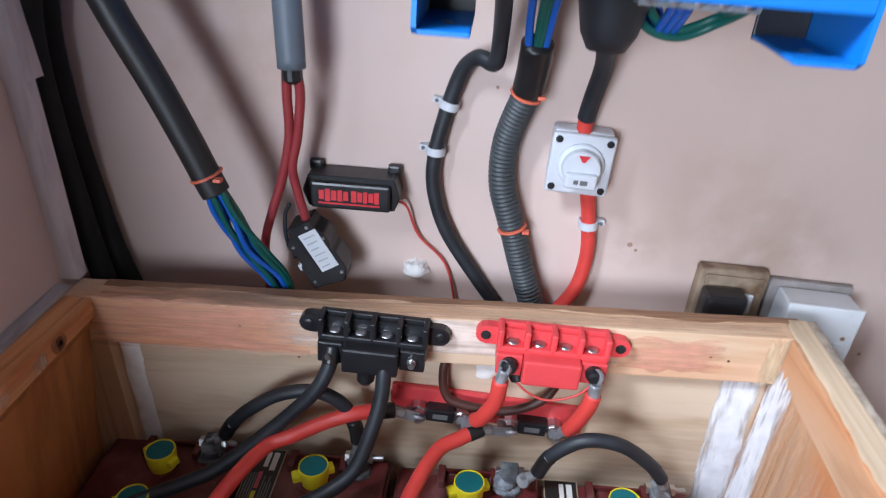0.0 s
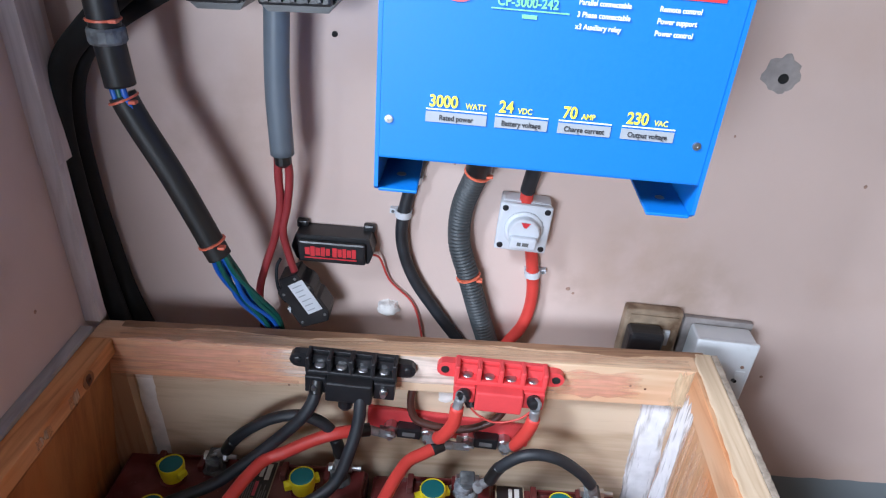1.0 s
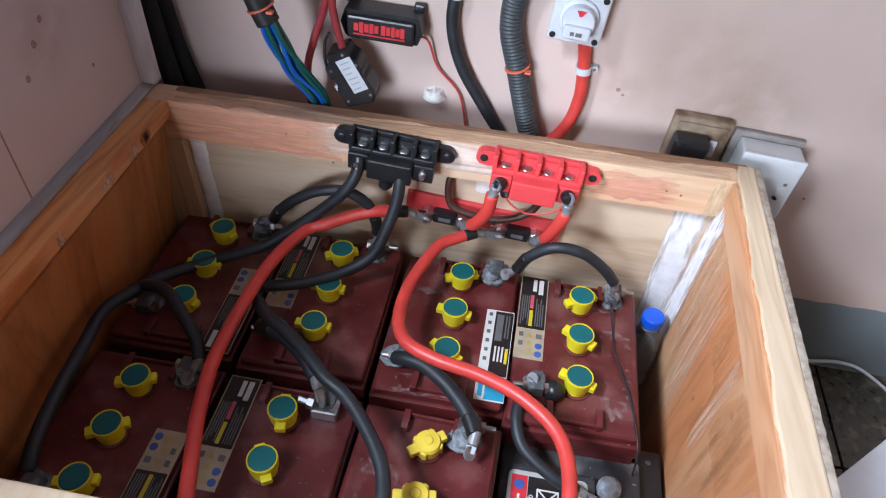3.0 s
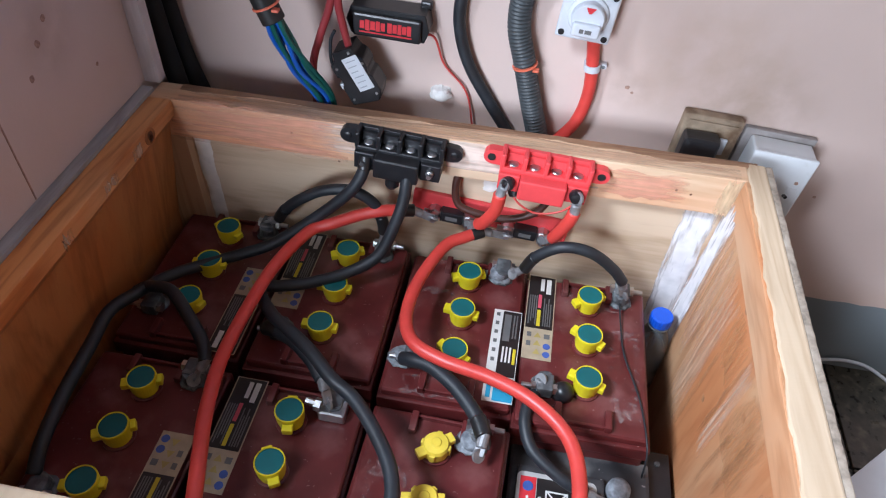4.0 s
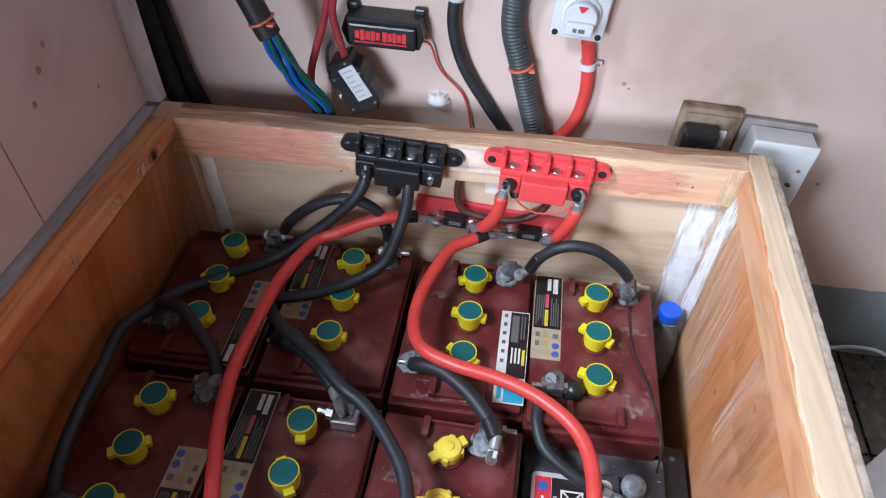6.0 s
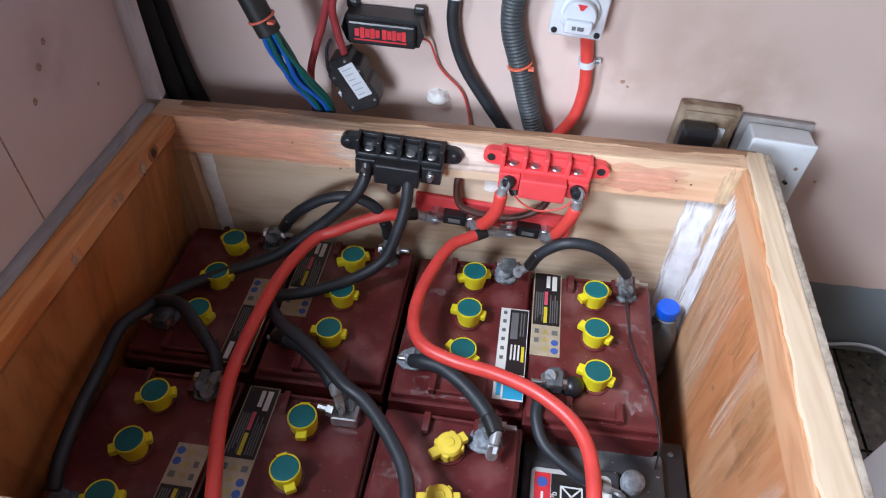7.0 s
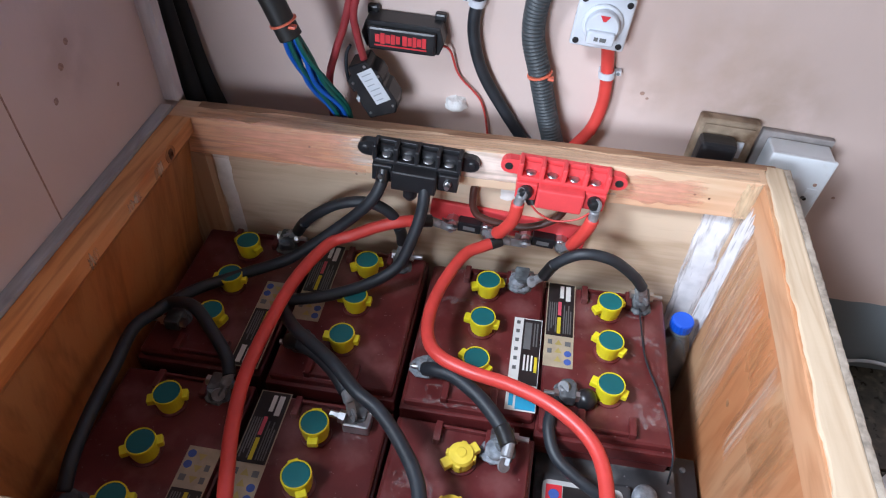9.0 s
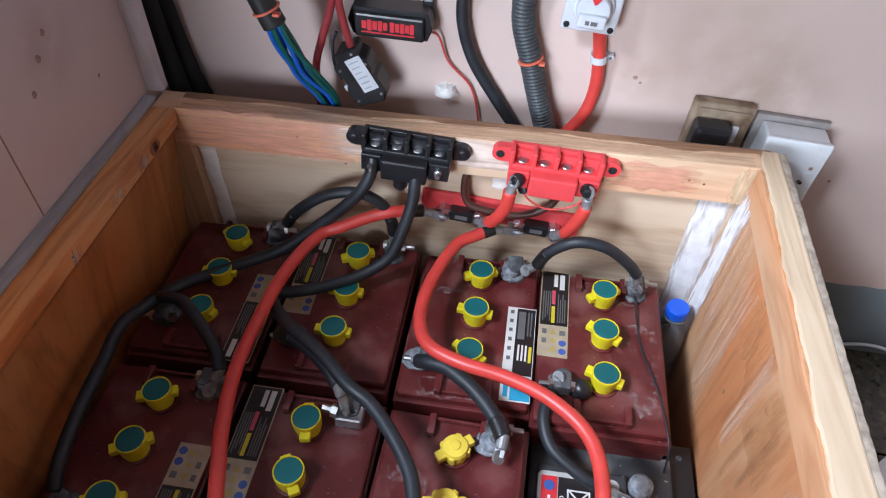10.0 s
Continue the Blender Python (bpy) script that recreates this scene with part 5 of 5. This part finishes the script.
for k, (dz, mt, nm) in enumerate(((0, GREENWIRE, "green"), (0.006, GREENWIRE, "green"))):
    run("wire", [(0.545 + 0.01 * k, -0.165, 0.885), (0.562 + 0.008 * k, -0.158, 0.846 + dz), (0.592, -0.155, 0.834 + dz), (0.622, -0.158, 0.846 + dz), (0.640 - 0.01 * k, -0.19, 0.868), (0.648 - 0.02 * k, -0.22, 0.90)], 0.0036, mt, nm + " wire looped beneath the inverter", category="wire", group="wires into the inverter")
for dx in (-0.005, 0.002, 0.008):
    run("wire", [(0.585 + dx, -0.22, 0.90), (0.584 + dx, -0.19, 0.868), (0.583 + dx, -0.165, 0.848), (0.580 + dx, -0.15, 0.838), (0.572 + dx, -0.135, 0.85), (0.560 + dx, -0.12, 0.90)], 0.0036, BLUEWIRE, "blue wire looped beneath the inverter", category="wire", group="wires into the inverter")
run("cable", [(0.541, -0.158, 0.86), (0.546, -0.10, 0.822), (0.553, -0.055, 0.785), (0.549, -0.032, 0.745), (0.546, -0.024, 0.722)], 0.0098, RUBBER, "black-sleeved cable from inverter to isolator")
run("cable", [(0.5465, -0.024, 0.726), (0.546, -0.022, 0.712), (0.5455, -0.021, 0.690)], 0.0088, REDCABLE, "short red cable end above the isolator")
run("cable", [(0.556, -0.0125, 0.648), (0.5605, -0.0125, 0.625), (0.5655, -0.0125, 0.591), (0.568, -0.0125, 0.548), (0.560, -0.0125, 0.503), (0.541, -0.0125, 0.470), (0.52, -0.014, 0.44)], 0.0088, REDCABLE, "thick red cable below the isolator")

# isolator switch
iso = thing("isolator_switch", pose(0.5445, 0, 0.6725, 0, 4.5, 0), "white square battery isolator switch with a rotary knob", "switch")
part("back_box", box(-0.0325, 0.0325, -0.028, -0.0005, -0.028, 0.036, 0.004), WHITEPL, iso)
part("face_plate", box(-0.0345, 0.0345, -0.036, -0.0285, -0.0345, 0.0345, 0.0035, None, 3), WHITEPL, iso)
part("dial_ring", lathe([(0.0255, 0.036), (0.0255, 0.039), (0.023, 0.040)], (0, -1, 0), (0, 0, 0), 36), WHITEPL, iso, "", True)
kb = lathe([(0.021, 0.040), (0.0205, 0.050), (0.019, 0.052)], (0, -1, 0), (0, 0, 0), 36)
kb = box(-0.0175, 0.0175, -0.060, -0.050, -0.019, -0.002, 0.004, kb, 3)
knob = part("knob", kb, WHITEPL, iso, "white rotary knob")
part("pointer", plate([(-0.006, 0.017), (0.006, 0.017), (0.0015, 0.010), (-0.0015, 0.010)], -0.0523, -0.0535), LBL_RED, knob, "red pointer")
part("knob_print", box(-0.008, -0.003, -0.0607, -0.0601, -0.013, -0.008), LBL_GREY, knob)
part("knob_print", box(-0.001, 0.007, -0.0607, -0.0601, -0.013, -0.008), LBL_GREY, knob)
for sx in (-1, 1):
    for sz in (-1, 1):
        part("plate_screw", lathe([(0.0042, 0.0358), (0.004, 0.0368), (0.0015, 0.037)], (0, -1, 0), (sx * 0.0275, 0, sz * 0.0275), 14), BLACKPL, iso, "dark screw")

# desulphator box and breaker
pp = thing("pulse_conditioner", pose(0.2895, 0, 0.6275, 0, 2.0, 0), "small black plastic battery conditioner with red print", "electronic box")
b = plate([(-0.050, -0.021), (0.050, -0.021), (0.056, -0.004), (0.050, 0.018), (-0.050, 0.018), (-0.057, -0.002)], -0.002, -0.036, None, 0.0012)
part("housing", b, BLACKPL, pp)
part("front_bezel", box(-0.046, 0.046, -0.043, -0.0365, -0.020, 0.012, 0.003), BLACKPL, pp)
for s in (-1, 1):
    part("mounting_lug", box(s * 0.046 - 0.008, s * 0.046 + 0.008, -0.012, -0.001, 0.014, 0.026, 0.003), BLACKPL, pp)
rb = bmesh.new()
for k, (x0, w, hgt) in enumerate(((-0.036, 0.0062, 0.011), (-0.0287, 0.0058, 0.013), (-0.0218, 0.0062, 0.0115), (-0.0145, 0.0056, 0.0125), (-0.0077, 0.0056, 0.011), (0.0012, 0.006, 0.0125), (0.0083, 0.0056, 0.0115), (0.0150, 0.005, 0.0125), (0.0210, 0.0056, 0.011), (0.0275, 0.0056, 0.0125))):
    box(x0, x0 + w, -0.0437, -0.0431, -0.008 - (hgt - 0.011), -0.008 + hgt, 0, rb)
box(-0.037, 0.034, -0.0437, -0.0431, -0.0135, -0.0115, 0, rb)
part("red_print", rb, LBL_RED, pp, "red printed bars")
cable("sense_wire", [(0.336, -0.03, 0.617), (0.350, -0.012, 0.602), (0.364, -0.006, 0.561), (0.397, -0.006, 0.523), (0.410, -0.006, 0.468), (0.413, -0.006, 0.42)], 0.0016, THINRED, "thin red wire hanging down the wall")
br = thing("circuit_breaker", pose(0.2540, -0.030, 0.5605, 0, -29, 0), "black circuit breaker with a white rating label", "breaker")
part("housing", plate([(-0.030, -0.038), (0.010, -0.044), (0.020, -0.030), (0.0195, -0.006), (0.0165, -0.004), (0.0165, 0.004), (0.0195, 0.006), (0.0195, 0.020), (0.013, 0.030), (0.012, 0.041), (-0.016, 0.043), (-0.019, 0.032), (-0.029, 0.026), (-0.029, 0.012), (-0.026, 0.010), (-0.026, -0.004), (-0.030, -0.008)], 0.0, -0.036, None, 0.0015), BLACKPL, br)
part("rating_label", box(-0.0085, 0.0145, -0.0368, -0.0362, -0.022, 0.030), WHITEPL, br, "white paper label")
for k in range(6):
    part("label_print", box(-0.005, 0.010 - 0.002 * (k % 3), -0.0373, -0.037, 0.023 - k * 0.008, 0.0245 - k * 0.008), TXT_GREY, br)
for x, z in ((-0.022, 0.02), (0.006, 0.035), (-0.024, -0.03), (0.012, -0.032), (0.016, 0.015)):
    part("rivet", lathe([(0.0022, 0.036), (0.0017, 0.0372)], (0, -1, 0), (x, 0, z), 10), STEEL, br)
part("toggle", box(-0.037, -0.028, -0.026, -0.014, -0.014, -0.006, 0.001), WHITEPL, br, "white toggle")

# two dark boxes above
for x0, x1, nm in ((0.160, 0.226, "louvred"), (0.237, 0.322, "vented")):
    ub = thing("fuse_box", pose((x0 + x1) / 2, 0, 1.02), "dark grey " + nm + " plastic box high on the wall", "electrical box", "boxes high on the wall")
    w = (x1 - x0) / 2
    part("housing", plate([(-w, 0.08), (-w, -0.066), (-w + 0.01, -0.075), (w - 0.01, -0.075), (w, -0.062), (w, 0.08)], -0.002, -0.085), BLACKPL, ub)
    part("cover", box(-w + 0.004, w - 0.004, -0.100, -0.086, -0.066, 0.078, 0.003), BLACKPL, ub)
    for k in range(5):
        part("vent_rib", box(-w + 0.012 + k * (2 * w - 0.03) / 4, -w + 0.017 + k * (2 * w - 0.03) / 4, -0.105, -0.1005, -0.062, -0.03, 0.0008), BLACKPL, ub)

# marks and fittings on the wall
def spot(r, h, axis, seed):
    """A thin ragged mark lying on a wall."""
    bm = lathe([(r, 0.0003), (r * 0.7, h)], axis, (0, 0, 0), 28)
    for v in bm.verts:
        k = 1 + 0.35 * noise.noise(v.co * 180 + Vector((seed * 3.1, seed, 0)))
        v.co = Vector([c if abs(a) > 0.5 else c * k for c, a in zip(v.co, axis)])
    return bm


def lump(name, x, z, sx, sz, d, material, label, seed):
    bm = bmesh.new()
    bmesh.ops.create_uvsphere(bm, u_segments=24, v_segments=12, radius=1)
    for v in bm.verts:
        k = 1 + 0.35 * noise.noise(v.co * 2.3 + Vector((seed, 0, 0)))
        v.co = Vector((v.co.x * sx * k, v.co.y * d, v.co.z * sz * k))
    ob = link(bm, name, material)
    ob.location = (x, 0, z)
    return tagged(ob, label, "wall mark")


lump("putty_lump", 0.3600, 0.5130, 0.0165, 0.0115, 0.020, PUTTY, "white putty lump stuck on the wall", 2)
lump("cement_patch", 0.836, 0.879, 0.022, 0.022, 0.0025, CEMENT, "grey cement patch round an old fixing hole", 5)
for x, z, r in ((0.838, 0.875, 0.0065), (0.300, 0.905, 0.0035)):
    ob = link(lathe([(r, 0.0005), (r * 0.95, 0.0032)], (0, -1, 0), (0, 0, 0), 14), "fixing_hole", DARK)
    ob.location = (x, 0, z)
    tagged(ob, "dark old fixing hole in the wall", "wall mark")
for x, z, r in ((0.62, 0.56, 0.003), (0.628, 0.553, 0.002), (0.98, 0.74, 0.0025), (0.45, 0.745, 0.002), (0.80, 0.80, 0.0018), (0.93, 0.42, 0.0025)):
    ob = link(spot(r, 0.0007, (0, -1, 0), x * 40), "scuff", SCUFF)
    ob.location = (x, 0, z)
    tagged(ob, "small brown scuff on the painted wall", "wall mark")
for y, z, r in ((-0.236, 0.687, 0.004), (-0.258, 0.668, 0.0045), (-0.175, 0.597, 0.003), (-0.285, 0.640, 0.004), (-0.40, 0.72, 0.003), (-0.25, 0.80, 0.0025)):
    ob = link(spot(r * 0.95, 0.0007, (1, 0, 0), y * 40), "scuff", SCUFF)
    ob.location = (-0.051, y, z)
    tagged(ob, "dark scuff on the painted partition", "wall mark")

sk = thing("socket_box", pose(0.7425, 0, 0.5015, 0, 3, 0), "stained old metal socket box with a black plug", "socket")
part("box_rim", box(-0.041, 0.041, -0.020, -0.0005, -0.043, 0.041, 0.005, None, 3), RUST, sk)
part("socket_plate", box(-0.034, 0.034, -0.0225, -0.0201, -0.036, 0.034, 0.001), RUST, sk)
part("plug", box(-0.038, 0.012, -0.052, -0.0226, -0.030, 0.022, 0.008, None, 3), BLACKPL, sk, "black square plug")
part("rocker", box(0.0150, 0.026, -0.0275, -0.0226, -0.012, 0.014, 0.002), WHITEPL, sk, "chipped white rocker")
sw = thing("switch_box", pose(0.8395, 0, 0.4680, 0, 4, 0), "white surface-mounted switched socket box on the wall", "socket")
part("back_plate", box(-0.052, 0.047, -0.010, -0.0005, -0.046, 0.058, 0.002), CEMENT, sw, "grey dirty back plate")
part("housing", box(-0.042, 0.043, -0.046, -0.0105, -0.048, 0.050, 0.004, None, 3), SWITCHPL, sw)
part("front_plate", box(-0.0435, 0.0445, -0.053, -0.0465, -0.0495, 0.0515, 0.003, None, 3), SWITCHPL, sw)
part("rocker", box(0.022, 0.036, -0.0550, -0.0535, -0.007, 0.005, 0.0007), SWITCHPL, sw)
part("indicator", lathe([(0.0028, 0.0535), (0.0024, 0.0545)], (0, -1, 0), (0.030, 0, 0.012), 12), SCUFF, sw, "small dark red indicator")
part("indicator", lathe([(0.0028, 0.0535), (0.0024, 0.0545)], (0, -1, 0), (0.027, 0, -0.014), 12), DARK, sw, "small dark hole")
part("plate_screw", lathe([(0.003, 0.0535), (0.0025, 0.0545)], (0, -1, 0), (0.024, 0, -0.012), 10), LEAD, sw)
part("plate_screw", lathe([(0.003, 0.0535), (0.0025, 0.0545)], (0, -1, 0), (-0.03, 0, 0.006), 10), LEAD, sw)

# floor at the side of the box
run("floor_cable", [(0.86, -0.05, FLOOR + 0.004), (0.98, -0.03, FLOOR + 0.012), (1.09, -0.012, FLOOR + 0.026), (1.14, -0.012, FLOOR + 0.032), (1.18, -0.02, FLOOR + 0.024), (1.24, -0.06, FLOOR + 0.004), (1.3, -0.15, FLOOR + 0.004)], 0.0032, WHITEPL, "thin white cable trailing along the wall foot")
wb = thing("carton", pose(1.10, -0.405, FLOOR, 0, 0, 42), "white panel carton standing on the floor", "box")
part("carton_body", box(-0.20, 0.20, -0.12, 0.12, 0, 0.2, 0.003), WHITEPL, wb)
part("carton_flap", box(-0.199, 0.199, 0.002, 0.1205, 0.2005, 0.204, 0.001), WHITEPL, wb)
part("carton_flap", box(-0.199, 0.199, -0.1205, -0.001, 0.2005, 0.2035, 0.001), WHITEPL, wb)

# floor tiles
tm = box(-0.1485, 0.1485, -0.1485, 0.1485, -0.02, 0.0, 0.0015, None, 1)
first = None
for i in range(12):
    for j in range(11):
        if first is None:
            first = part("tile", tm, TILE, floor)
            ob = first
        else:
            ob = new("tile", first.data)
            ob.parent = floor
        ob.location = (-0.845 + 0.3 * i, -0.061 - 0.3 * j, FLOOR)
